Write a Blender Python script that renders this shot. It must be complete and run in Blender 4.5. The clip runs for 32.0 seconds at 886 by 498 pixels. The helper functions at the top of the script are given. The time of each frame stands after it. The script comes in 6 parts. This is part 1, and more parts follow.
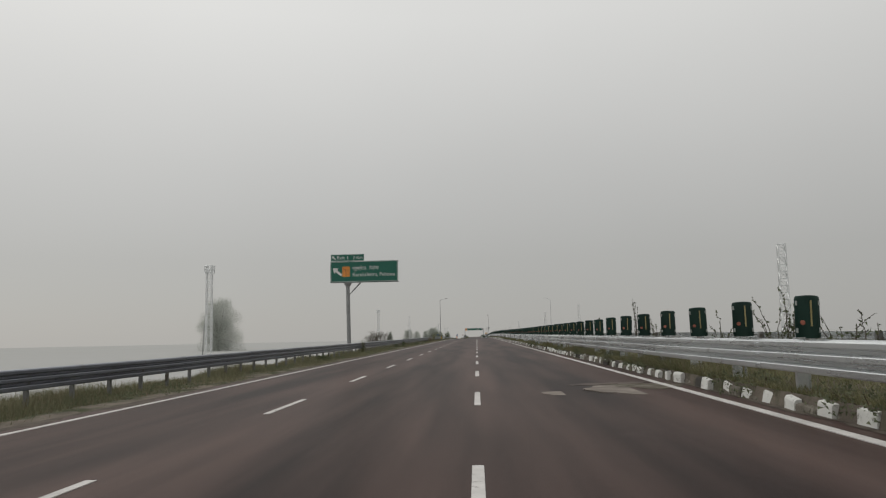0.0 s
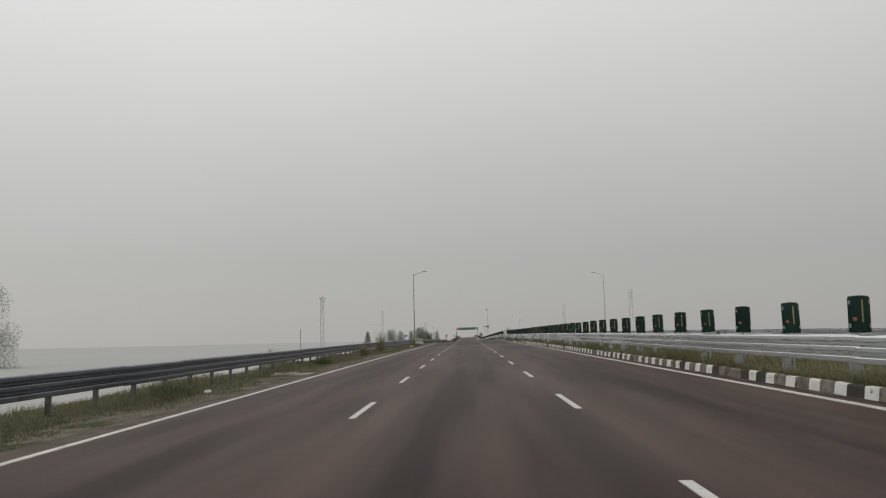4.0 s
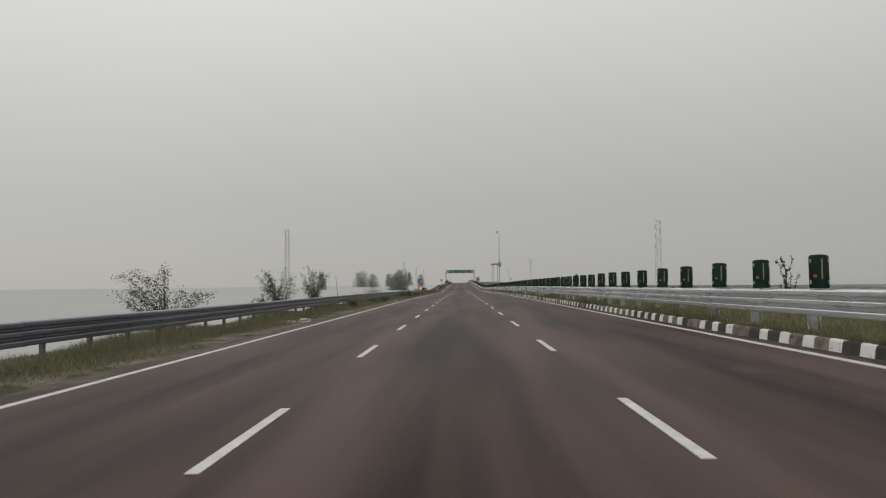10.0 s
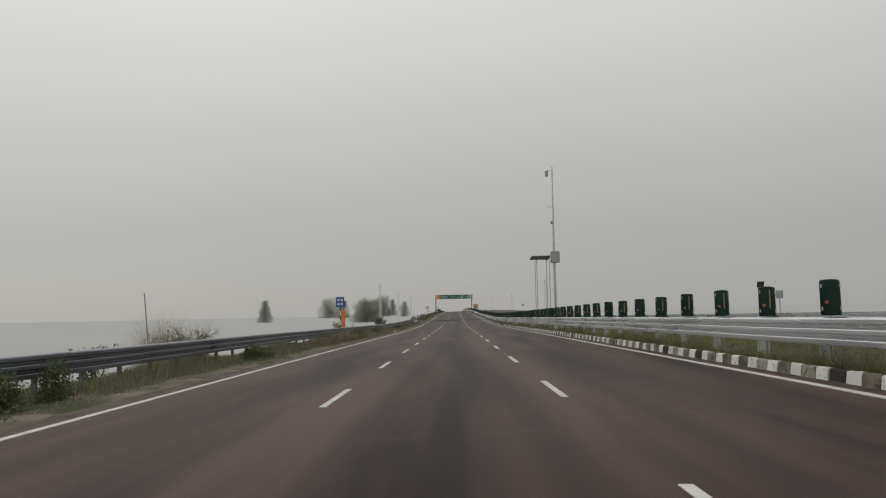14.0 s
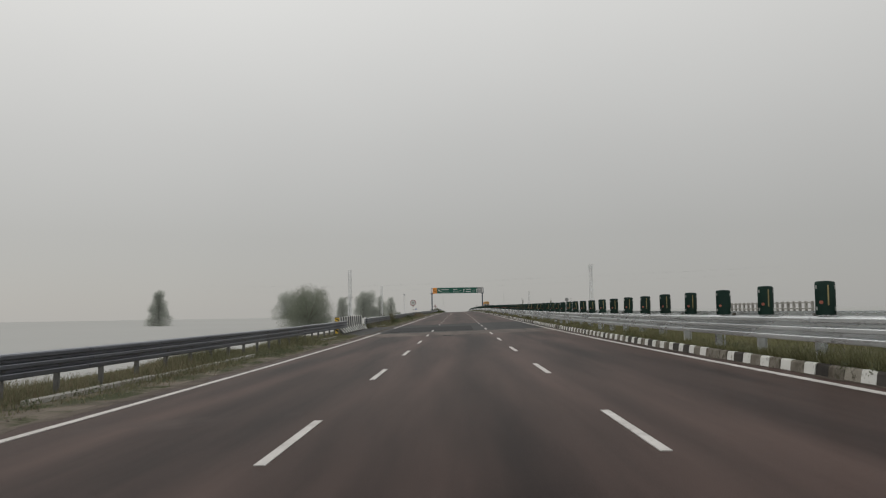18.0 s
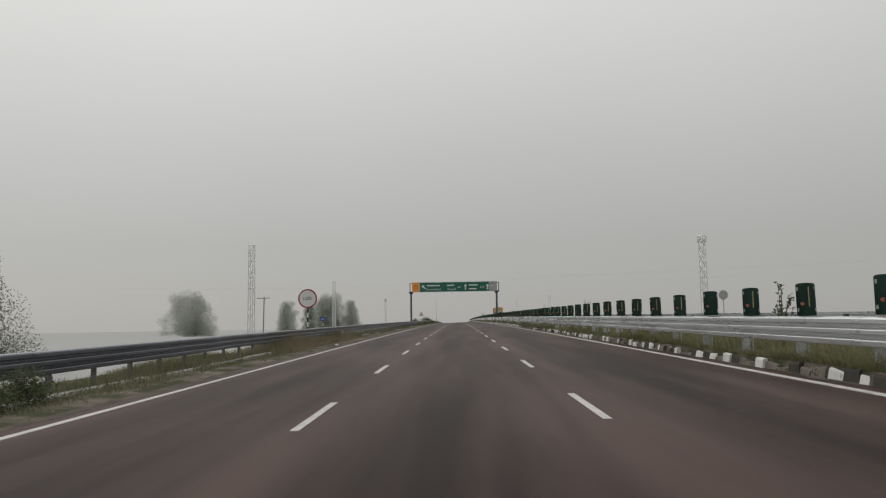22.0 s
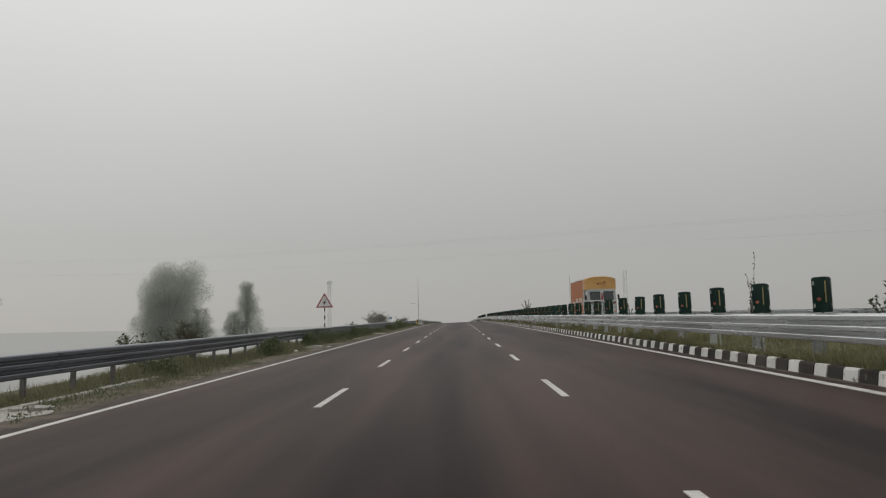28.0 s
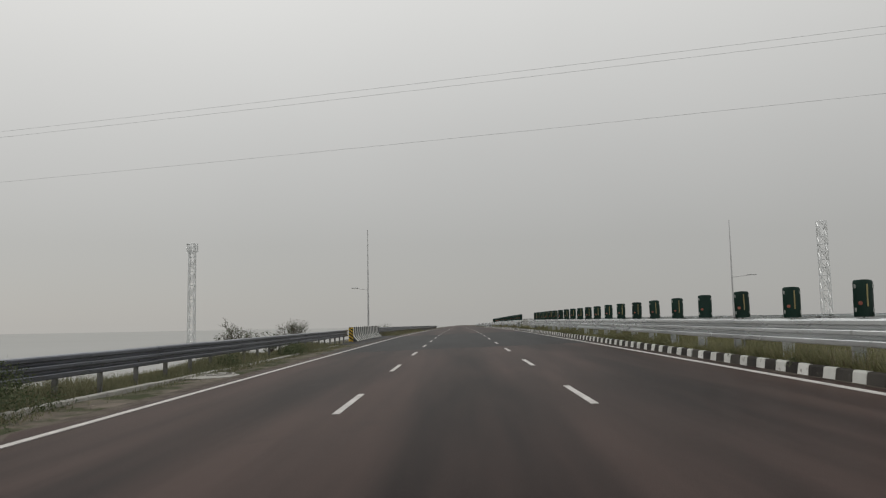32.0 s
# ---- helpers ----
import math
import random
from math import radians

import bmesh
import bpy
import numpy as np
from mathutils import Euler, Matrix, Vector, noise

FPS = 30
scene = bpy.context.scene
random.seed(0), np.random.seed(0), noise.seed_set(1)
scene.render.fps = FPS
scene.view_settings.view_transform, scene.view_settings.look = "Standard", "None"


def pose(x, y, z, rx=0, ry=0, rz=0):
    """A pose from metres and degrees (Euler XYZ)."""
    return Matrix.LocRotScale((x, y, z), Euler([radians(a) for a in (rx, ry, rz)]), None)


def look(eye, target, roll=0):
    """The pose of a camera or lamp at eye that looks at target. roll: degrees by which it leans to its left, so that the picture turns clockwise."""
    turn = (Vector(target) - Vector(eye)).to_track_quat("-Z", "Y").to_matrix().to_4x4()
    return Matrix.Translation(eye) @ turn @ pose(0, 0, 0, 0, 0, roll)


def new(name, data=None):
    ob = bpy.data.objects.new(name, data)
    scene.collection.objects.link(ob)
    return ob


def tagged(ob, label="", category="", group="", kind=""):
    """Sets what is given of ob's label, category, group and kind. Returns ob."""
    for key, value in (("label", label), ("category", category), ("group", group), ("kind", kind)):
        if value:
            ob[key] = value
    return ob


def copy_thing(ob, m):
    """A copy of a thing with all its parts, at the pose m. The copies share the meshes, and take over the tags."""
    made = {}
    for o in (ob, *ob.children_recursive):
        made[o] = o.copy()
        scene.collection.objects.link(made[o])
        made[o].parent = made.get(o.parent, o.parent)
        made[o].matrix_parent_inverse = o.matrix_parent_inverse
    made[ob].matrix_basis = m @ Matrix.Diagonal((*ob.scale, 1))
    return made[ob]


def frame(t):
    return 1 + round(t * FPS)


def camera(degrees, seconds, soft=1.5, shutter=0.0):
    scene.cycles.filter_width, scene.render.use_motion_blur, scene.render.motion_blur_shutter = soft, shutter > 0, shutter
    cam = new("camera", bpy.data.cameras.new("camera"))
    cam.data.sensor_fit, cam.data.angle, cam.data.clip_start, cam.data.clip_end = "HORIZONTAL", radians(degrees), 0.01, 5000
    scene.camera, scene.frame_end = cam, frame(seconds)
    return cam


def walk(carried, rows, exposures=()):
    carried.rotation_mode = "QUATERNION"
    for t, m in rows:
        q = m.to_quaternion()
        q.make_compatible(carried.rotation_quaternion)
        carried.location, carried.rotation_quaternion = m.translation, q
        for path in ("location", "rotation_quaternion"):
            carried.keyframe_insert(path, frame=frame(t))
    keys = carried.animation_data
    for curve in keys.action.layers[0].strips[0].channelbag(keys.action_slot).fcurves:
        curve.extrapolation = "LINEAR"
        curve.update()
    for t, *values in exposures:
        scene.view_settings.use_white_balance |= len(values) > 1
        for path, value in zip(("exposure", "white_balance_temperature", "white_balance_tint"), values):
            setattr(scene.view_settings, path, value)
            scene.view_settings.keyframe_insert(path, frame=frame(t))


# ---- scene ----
cam = camera(61.28, 32.0, soft=1.2)

# the road's rise and fall: metres along it and its grade in degrees, blended from row to row
GRADES = [(-40, 0.08), (150, 0.135), (172, -0.03), (193, -0.03), (222, 0.17), (232, 0.05), (249, -0.52), (300, -0.40), (350, -0.60), (430, -0.67), (450, -0.47), (470, -0.15),
          (490, 0.08), (510, 0.30), (570, 0.38), (640, 0.24), (770, 0.02), (840, -0.09), (880, -0.20), (905, -0.40), (940, -0.50), (1150, -0.50)]
STEP = 2.5
STATIONS = np.arange(-40.0, 1150.1, STEP)
LEVELS = np.concatenate([[0.0], np.cumsum(np.tan(np.radians(np.interp(STATIONS[:-1] + STEP / 2, *zip(*GRADES)))) * STEP)])


def rise(y):
    """Height of the road at y, against its start."""
    return np.interp(y, STATIONS, LEVELS) + np.maximum(np.asarray(y) - STATIONS[-1], 0.0) * math.tan(radians(GRADES[-1][1]))


def camber(x):
    """The road falls towards its outer verge, by one part in forty. Fields and far carriageway tilt along, to fit the
    camera's view.
    """
    return 0.025 * np.clip(x, -60.0, 45.0)


# seconds, x across the road, y along it, eye height over the road, turn to the left, tilt up, lean to the right
DRIVE = [
    (0.0, 1.893, 0.00, 1.250, 2.44, 6.61, 1.15),
    (1.0, 1.310, 24.03, 1.296, 2.27, 6.46, 1.45),
    (2.0, 0.818, 49.05, 1.295, 2.29, 6.52, 1.42),
    (3.0, 0.338, 74.18, 1.319, 2.02, 6.59, 1.33),
    (5.5, -0.010, 138.37, 1.300, 1.36, 6.64, 1.29),
    (6.0, -0.026, 151.06, 1.305, 1.22, 6.69, 1.32),
    (6.5, -0.011, 163.87, 1.298, 1.25, 6.65, 1.33),
    (7.0, 0.003, 176.68, 1.291, 1.23, 6.13, 1.34),
    (7.5, 0.020, 189.16, 1.277, 1.45, 2.21, 1.18),
    (8.0, 0.104, 201.92, 1.281, 1.68, -0.93, 1.05),
    (8.5, 0.103, 214.16, 1.261, 1.54, -0.14, 0.85),
    (9.0, 0.101, 226.39, 1.240, 1.38, 0.80, 0.65),
    (9.5, 0.104, 238.65, 1.272, 1.37, 1.32, 0.61),
    (10.0, 0.108, 250.90, 1.303, 1.36, 2.38, 0.58),
    (10.5, 0.119, 263.30, 1.307, 1.31, 3.47, 0.70),
    (11.0, 0.133, 275.69, 1.311, 1.24, 4.01, 0.82),
    (11.5, 0.108, 288.66, 1.302, 1.17, 4.39, 0.80),
    (12.0, 0.083, 301.63, 1.293, 1.14, 4.59, 0.78),
    (13.0, 0.121, 326.99, 1.315, 0.98, 4.63, 0.96),
    (14.0, 0.215, 352.66, 1.301, 0.86, 4.63, 1.10),
    (14.5, 0.234, 365.63, 1.292, 0.97, 4.61, 1.15),
    (17.0, 0.091, 430.41, 1.331, 1.20, 4.46, 1.25),
    (18.0, -0.006, 456.35, 1.316, 1.14, 4.77, 0.85),
    (19.0, -0.030, 483.55, 1.329, 1.08, 4.93, 0.89),
    (19.5, -0.030, 496.69, 1.282, 0.94, 5.21, 1.06),
    (20.0, 0.110, 509.78, 1.285, 0.90, 5.35, 1.15),
    (21.0, 0.202, 536.14, 1.305, 0.92, 5.59, 1.05),
    (22.0, 0.101, 562.27, 1.300, 1.01, 5.50, 0.88),
    (23.0, 0.088, 588.34, 1.293, 1.07, 5.50, 1.11),
    (24.0, 0.068, 613.76, 1.291, 1.02, 5.54, 1.19),
    (24.5, 0.050, 626.30, 1.298, 0.98, 5.46, 1.09),
    (25.0, 0.059, 638.66, 1.284, 0.94, 5.52, 1.13),
    (25.5, 0.092, 651.40, 1.286, 1.06, 5.50, 1.14),
    (27.5, 0.275, 700.90, 1.292, 1.17, 5.21, 1.23),
    (28.0, 0.295, 712.96, 1.294, 1.08, 5.18, 1.24),
    (29.0, 0.205, 737.62, 1.306, 1.19, 5.26, 1.12),
    (30.0, 0.082, 762.50, 1.286, 1.38, 5.50, 1.13),
    (31.0, -0.083, 787.23, 1.324, 1.16, 5.29, 0.79),
    (32.0, -0.062, 812.40, 1.296, 1.11, 5.34, 1.05),
]


def seat(x, y, z, turn, tilt, lean):
    return pose(x, y, z + float(rise(y) + camber(x)), 0, 0, turn) @ pose(0, 0, 0, 90 + tilt) @ pose(0, 0, 0, 0, 0, -lean)


walk(cam, [(t, seat(*row)) for t, *row in DRIVE],
     exposures=((0, 0.0), (6.5, 0.0), (7, 0.05), (7.5, 0.22), (8, 0.55), (8.5, 0.16), (9, 0.12), (10, 0.05), (12, 0.0), (32, 0.0)))

# ---- sky and light: a bright fog deck, a weak and very wide sun behind it ----
world = bpy.data.worlds.new("world")
scene.world = world
world.use_nodes = True
wn, wl = world.node_tree.nodes, world.node_tree.links
back = wn["Background"]
coord = wn.new("ShaderNodeTexCoord")
axes = wn.new("ShaderNodeSeparateXYZ")
wl.new(coord.outputs["Generated"], axes.inputs[0])
ramp = wn.new("ShaderNodeValToRGB")
ramp.color_ramp.elements[0].position, ramp.color_ramp.elements[0].color = 0.0, (0.378, 0.375, 0.362, 1)
ramp.color_ramp.elements[1].position, ramp.color_ramp.elements[1].color = 1.0, (0.93, 0.925, 0.895, 1)
for at, c in ((0.10, (0.412, 0.408, 0.392)), (0.22, (0.51, 0.506, 0.488)), (0.40, (0.675, 0.671, 0.649))):
    ramp.color_ramp.elements.new(at).color = (*c, 1)
wl.new(axes.outputs["Z"], ramp.inputs[0])
side = wn.new("ShaderNodeMath")
side.operation = "MULTIPLY_ADD"
side.inputs[1].default_value, side.inputs[2].default_value = -0.13, 1.0
wl.new(axes.outputs["X"], side.inputs[0])
cloud = wn.new("ShaderNodeTexNoise")
cloud.inputs["Scale"].default_value, cloud.inputs["Detail"].default_value = 2.2, 3.0
wl.new(coord.outputs["Generated"], cloud.inputs["Vector"])
soft_cloud = wn.new("ShaderNodeMath")
soft_cloud.operation = "MULTIPLY_ADD"
soft_cloud.inputs[1].default_value, soft_cloud.inputs[2].default_value = 0.10, 0.95
wl.new(cloud.outputs["Fac"], soft_cloud.inputs[0])
both = wn.new("ShaderNodeMath")
both.operation = "MULTIPLY"
wl.new(side.outputs[0], both.inputs[0])
wl.new(soft_cloud.outputs[0], both.inputs[1])
deck = wn.new("ShaderNodeVectorMath")
deck.operation = "SCALE"
wl.new(ramp.outputs[0], deck.inputs[0])
wl.new(both.outputs[0], deck.inputs["Scale"])
sky = wn.new("ShaderNodeTexSky")
sky.sky_type, sky.sun_disc = "NISHITA", False
sky.sun_elevation, sky.sun_rotation = radians(42), radians(-40)
thin = wn.new("ShaderNodeVectorMath")
thin.operation = "MULTIPLY_ADD"
thin.inputs[1].default_value = (0.004, 0.004, 0.004)
wl.new(sky.outputs[0], thin.inputs[0])
wl.new(deck.outputs[0], thin.inputs[2])
wl.new(thin.outputs[0], back.inputs[0])
back.inputs[1].default_value = 1.0

sun = new("sun", bpy.data.lights.new("sun", "SUN"))
sun.data.energy, sun.data.angle, sun.data.color = 0.5, radians(40), (1.0, 0.97, 0.92)
sun.matrix_world = look((-50, 60, 70), (0, 0, 0))


# ---- materials ----
def surface(name, low, high, scale=3.0, rough=0.8, metal=0.0, bump=0.0, stretch=(1, 1, 1), grain=40.0, random_by="", spec=0.4, dirt=None, dirt_at=0.6, dirt_scale=2.0, through_light=0.0, contrast=1.7, lanes=0.0, haze_coat=0.0):
    """Two colours mixed by a broad and a fine noise in world space; dirt: a third colour in patches; random_by: "object" or "island"."""
    m = bpy.data.materials.new(name)
    m.use_nodes = True
    n, l = m.node_tree.nodes, m.node_tree.links
    b = n["Principled BSDF"]
    b.inputs["Metallic"].default_value, b.inputs["Specular IOR Level"].default_value = metal, spec
    if haze_coat:
        # a made-up clear coat: pales the road at low angles, imitating fog haze
        b.inputs["Coat Weight"].default_value, b.inputs["Coat IOR"].default_value, b.inputs["Coat Roughness"].default_value = haze_coat, 1.05, 0.33
    geo = n.new("ShaderNodeNewGeometry")
    fit = n.new("ShaderNodeVectorMath")
    fit.operation = "MULTIPLY"
    fit.inputs[1].default_value = stretch
    l.new(geo.outputs["Position"], fit.inputs[0])
    broad, fine = n.new("ShaderNodeTexNoise"), n.new("ShaderNodeTexNoise")
    broad.inputs["Scale"].default_value, broad.inputs["Detail"].default_value = scale, 5.0
    fine.inputs["Scale"].default_value, fine.inputs["Detail"].default_value = grain, 3.0
    l.new(fit.outputs[0], broad.inputs["Vector"])
    l.new(geo.outputs["Position"], fine.inputs["Vector"])
    mix = n.new("ShaderNodeMath")
    mix.operation = "MULTIPLY_ADD"
    mix.inputs[1].default_value = 0.35
    l.new(fine.outputs["Fac"], mix.inputs[0])
    lean = n.new("ShaderNodeMath")
    lean.operation = "MULTIPLY_ADD"
    lean.inputs[1].default_value, lean.inputs[2].default_value = contrast, 0.325 - 0.5 * contrast
    l.new(broad.outputs["Fac"], lean.inputs[0])
    l.new(lean.outputs[0], mix.inputs[2])
    value = mix.outputs[0]
    if lanes:
        # oil drips darken the middle of each lane, wheels polish both sides of it
        axes = n.new("ShaderNodeSeparateXYZ")
        l.new(geo.outputs["Position"], axes.inputs[0])
        turn, wave, uneven, streak, total = (n.new("ShaderNodeMath") for _ in range(5))
        turn.operation, wave.operation, uneven.operation, streak.operation, total.operation = "MULTIPLY", "COSINE", "MULTIPLY", "MULTIPLY", "SUBTRACT"
        turn.inputs[1].default_value = 2 * math.pi / 3.75
        l.new(axes.outputs["X"], turn.inputs[0])
        l.new(turn.outputs[0], wave.inputs[0])
        drip = n.new("ShaderNodeTexNoise")
        drip.inputs["Scale"].default_value, drip.inputs["Detail"].default_value = 0.35, 6.0
        lay = n.new("ShaderNodeVectorMath")
        lay.operation = "MULTIPLY"
        lay.inputs[1].default_value = (3.0, 0.35, 1.0)
        l.new(geo.outputs["Position"], lay.inputs[0])
        l.new(lay.outputs[0], drip.inputs["Vector"])
        uneven.inputs[1].default_value = 2.0 * lanes
        l.new(drip.outputs["Fac"], uneven.inputs[0])
        l.new(wave.outputs[0], streak.inputs[0])
        l.new(uneven.outputs[0], streak.inputs[1])
        l.new(value, total.inputs[0])
        l.new(streak.outputs[0], total.inputs[1])
        value = total.outputs[0]
    if random_by:
        source = n.new("ShaderNodeObjectInfo").outputs["Random"] if random_by == "object" else geo.outputs["Random Per Island"]
        add = n.new("ShaderNodeMath")
        add.operation = "MULTIPLY_ADD"
        add.inputs[1].default_value = 0.8
        l.new(source, add.inputs[0])
        less = n.new("ShaderNodeMath")
        less.operation = "SUBTRACT"
        less.inputs[1].default_value = 0.4
        l.new(value, less.inputs[0])
        l.new(less.outputs[0], add.inputs[2])
        value = add.outputs[0]
    blend = n.new("ShaderNodeMix")
    blend.data_type, blend.clamp_factor = "RGBA", True
    l.new(value, blend.inputs[0])
    blend.inputs[6].default_value, blend.inputs[7].default_value = (*low, 1), (*high, 1)
    colour = blend.outputs[2]
    if dirt:
        spots = n.new("ShaderNodeTexNoise")
        spots.inputs["Scale"].default_value, spots.inputs["Detail"].default_value = dirt_scale, 8.0
        spots.inputs["Roughness"].default_value = 0.65
        l.new(geo.outputs["Position"], spots.inputs["Vector"])
        edge = n.new("ShaderNodeMapRange")
        edge.inputs["From Min"].default_value, edge.inputs["From Max"].default_value = dirt_at, dirt_at + 0.12
        l.new(spots.outputs["Fac"], edge.inputs["Value"])
        over = n.new("ShaderNodeMix")
        over.data_type = "RGBA"
        l.new(edge.outputs[0], over.inputs[0])
        l.new(colour, over.inputs[6])
        over.inputs[7].default_value = (*dirt, 1)
        colour = over.outputs[2]
    l.new(colour, b.inputs["Base Color"])
    worn = n.new("ShaderNodeMath")
    worn.operation = "MULTIPLY_ADD"
    worn.inputs[1].default_value, worn.inputs[2].default_value = 0.2, rough - 0.1
    l.new(broad.outputs["Fac"], worn.inputs[0])
    l.new(worn.outputs[0], b.inputs["Roughness"])
    if bump:
        relief = n.new("ShaderNodeBump")
        relief.inputs["Strength"].default_value, relief.inputs["Distance"].default_value = bump, 0.02
        l.new(fine.outputs["Fac"], relief.inputs["Height"])
        l.new(relief.outputs[0], b.inputs["Normal"])
    if through_light:
        thin_leaf, both_ways = n.new("ShaderNodeBsdfTranslucent"), n.new("ShaderNodeAddShader")
        pale = n.new("ShaderNodeVectorMath")
        pale.operation = "SCALE"
        pale.inputs["Scale"].default_value = through_light
        l.new(colour, pale.inputs[0])
        l.new(pale.outputs[0], thin_leaf.inputs["Color"])
        l.new(b.outputs[0], both_ways.inputs[0])
        l.new(thin_leaf.outputs[0], both_ways.inputs[1])
        l.new(both_ways.outputs[0], n["Material Output"].inputs["Surface"])
    return m


ASPHALT = surface("asphalt", (0.0193, 0.0118, 0.0106), (0.0898, 0.0596, 0.0521), 0.45, 0.75, bump=0.35, stretch=(2.4, 0.16, 1), grain=60, spec=0.05, haze_coat=0.6, dirt=(0.063, 0.045, 0.0405), dirt_at=0.62, dirt_scale=0.35, contrast=2.6, lanes=0.22)
DARKER_ASPHALT = surface("darker_asphalt", (0.01464, 0.009077, 0.008198), (0.06734, 0.04465, 0.03924), 0.45, 0.75, bump=0.35, stretch=(2.4, 0.16, 1), grain=60, spec=0.05, haze_coat=0.6, dirt=(0.040, 0.0285, 0.0255), dirt_at=0.62, dirt_scale=0.35, contrast=2.6, lanes=0.22)
NEW_ASPHALT = surface("fresh_asphalt", (0.0150, 0.0150, 0.0160), (0.042, 0.0413, 0.0420), 0.5, 0.75, bump=0.35, stretch=(1.6, 0.2, 1), grain=60, spec=0.05, haze_coat=0.5, contrast=2.6)
DARK_ASPHALT = surface("dark_asphalt", (0.007, 0.0075, 0.0085), (0.014, 0.0145, 0.0155), 0.8, 0.8, bump=0.35, grain=60, spec=0.05, haze_coat=0.45)
DUSTY_ASPHALT = surface("dusty_asphalt", (0.046, 0.036, 0.032), (0.145, 0.117, 0.100), 0.7, 0.75, bump=0.35, stretch=(1.9, 0.24, 1), grain=50, spec=0.05, haze_coat=0.5, contrast=2.5)
MUD = surface("dried_mud", (0.11, 0.095, 0.082), (0.30, 0.265, 0.235), 1.6, 0.9, bump=0.3, grain=30, spec=0.1)
# zinc paled so that distant posts lose contrast, standing in for haze
LAMP_GREY = surface("lamp_post_zinc", (0.50, 0.505, 0.505), (0.60, 0.605, 0.605), 1.5, 0.42, metal=0.7)
LINE = surface("road_paint", (0.40, 0.385, 0.370), (0.63, 0.61, 0.59), 2.5, 0.75, bump=0.5, grain=45, dirt=(0.20, 0.18, 0.165), dirt_at=0.60, dirt_scale=9.0)
SOIL = surface("soil", (0.075, 0.063, 0.051), (0.215, 0.186, 0.155), 1.1, 0.95, bump=0.8, grain=18, spec=0.1, dirt=(0.050, 0.056, 0.028), dirt_at=0.46, dirt_scale=0.7)
GRIT = surface("grit", (0.055, 0.045, 0.038), (0.15, 0.128, 0.108), 2.0, 0.95, bump=0.7, grain=30, spec=0.1)
GRAVEL = surface("gravel", (0.10, 0.085, 0.07), (0.25, 0.22, 0.185), 6.0, 0.95, bump=0.8, grain=25, spec=0.1, random_by="island")
GRASS = surface("grass_blades", (0.080, 0.085, 0.048), (0.160, 0.154, 0.096), 0.5, 0.85, random_by="island", spec=0.1, through_light=0.5)
MEDIAN_GRASS = surface("median_grass_blades", (0.0842, 0.0878, 0.0456), (0.197, 0.19, 0.105), 0.5, 0.85, random_by="island", spec=0.1, through_light=0.5)
DRY = surface("dry_grass", (0.105, 0.088, 0.058), (0.225, 0.190, 0.130), 0.6, 0.85, random_by="island", spec=0.1, through_light=0.4)
LEAF = surface("leaves", (0.040, 0.052, 0.026), (0.095, 0.110, 0.058), 0.8, 0.75, random_by="island", spec=0.2, through_light=0.4)
WEED = surface("weed_leaves", (0.060, 0.072, 0.042), (0.135, 0.142, 0.090), 0.9, 0.85, random_by="island", spec=0.1, through_light=0.5)
# field trees: leaves and bark paled, fog haze put into their colours
FAR_LEAF = surface("haze_pale_leaves", (0.185, 0.195, 0.175), (0.215, 0.225, 0.205), 0.3, 0.9, random_by="island", spec=0.1, through_light=1.0)
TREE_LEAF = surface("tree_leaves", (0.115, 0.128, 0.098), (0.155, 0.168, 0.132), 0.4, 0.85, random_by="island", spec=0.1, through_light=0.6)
PALE_BARK = surface("haze_pale_bark", (0.16, 0.155, 0.145), (0.22, 0.215, 0.20), 3.0, 0.95, bump=0.4, spec=0.1)
BARK = surface("bark", (0.060, 0.050, 0.040), (0.125, 0.105, 0.085), 5.0, 0.95, bump=0.6, spec=0.1)
FLOWER = surface("red_flowers", (0.16, 0.015, 0.03), (0.33, 0.03, 0.06), 4.0, 0.8, random_by="island", spec=0.1)
ZINC = surface("galvanised_steel", (0.468, 0.488, 0.495), (0.741, 0.766, 0.774), 0.6, 0.27, metal=0.8, stretch=(1, 0.4, 3), grain=25, spec=0.5, dirt=(0.24, 0.24, 0.23), dirt_at=0.64, dirt_scale=1.6)
# darker and bluer than the median rail's zinc
DARK_ZINC = surface("dark_zinc", (0.106, 0.115, 0.14), (0.237, 0.253, 0.285), 0.6, 0.32, metal=0.8, stretch=(1, 0.4, 3), grain=25, spec=0.5, dirt=(0.12, 0.115, 0.11), dirt_at=0.58, dirt_scale=1.4)
# galvanised steel made paler and shinier, imitating masts dimmed by fog haze
MAST = surface("haze_pale_galvanised", (0.66, 0.67, 0.67), (0.76, 0.77, 0.77), 1.5, 0.4, metal=0.85)
POLE = surface("grey_pole_paint", (0.22, 0.225, 0.225), (0.31, 0.315, 0.315), 1.5, 0.55, metal=0.2)
STEEL = surface("dark_blue_steel", (0.075, 0.10, 0.13), (0.12, 0.15, 0.18), 1.2, 0.5, metal=0.2)
SCREEN = surface("green_plastic", (0.006, 0.024, 0.018), (0.012, 0.040, 0.030), 3.0, 0.5, spec=0.3, random_by="object", dirt=(0.03, 0.042, 0.034), dirt_at=0.66, dirt_scale=4.0)
ORNAMENT = surface("brown_ornament", (0.16, 0.085, 0.035), (0.25, 0.14, 0.06), 4.0, 0.7)
LITTER = surface("white_plastic", (0.50, 0.50, 0.49), (0.68, 0.68, 0.66), 8.0, 0.5)
STRIPE = surface("amber_reflective", (0.26, 0.21, 0.09), (0.42, 0.35, 0.17), 6.0, 0.45, random_by="object")
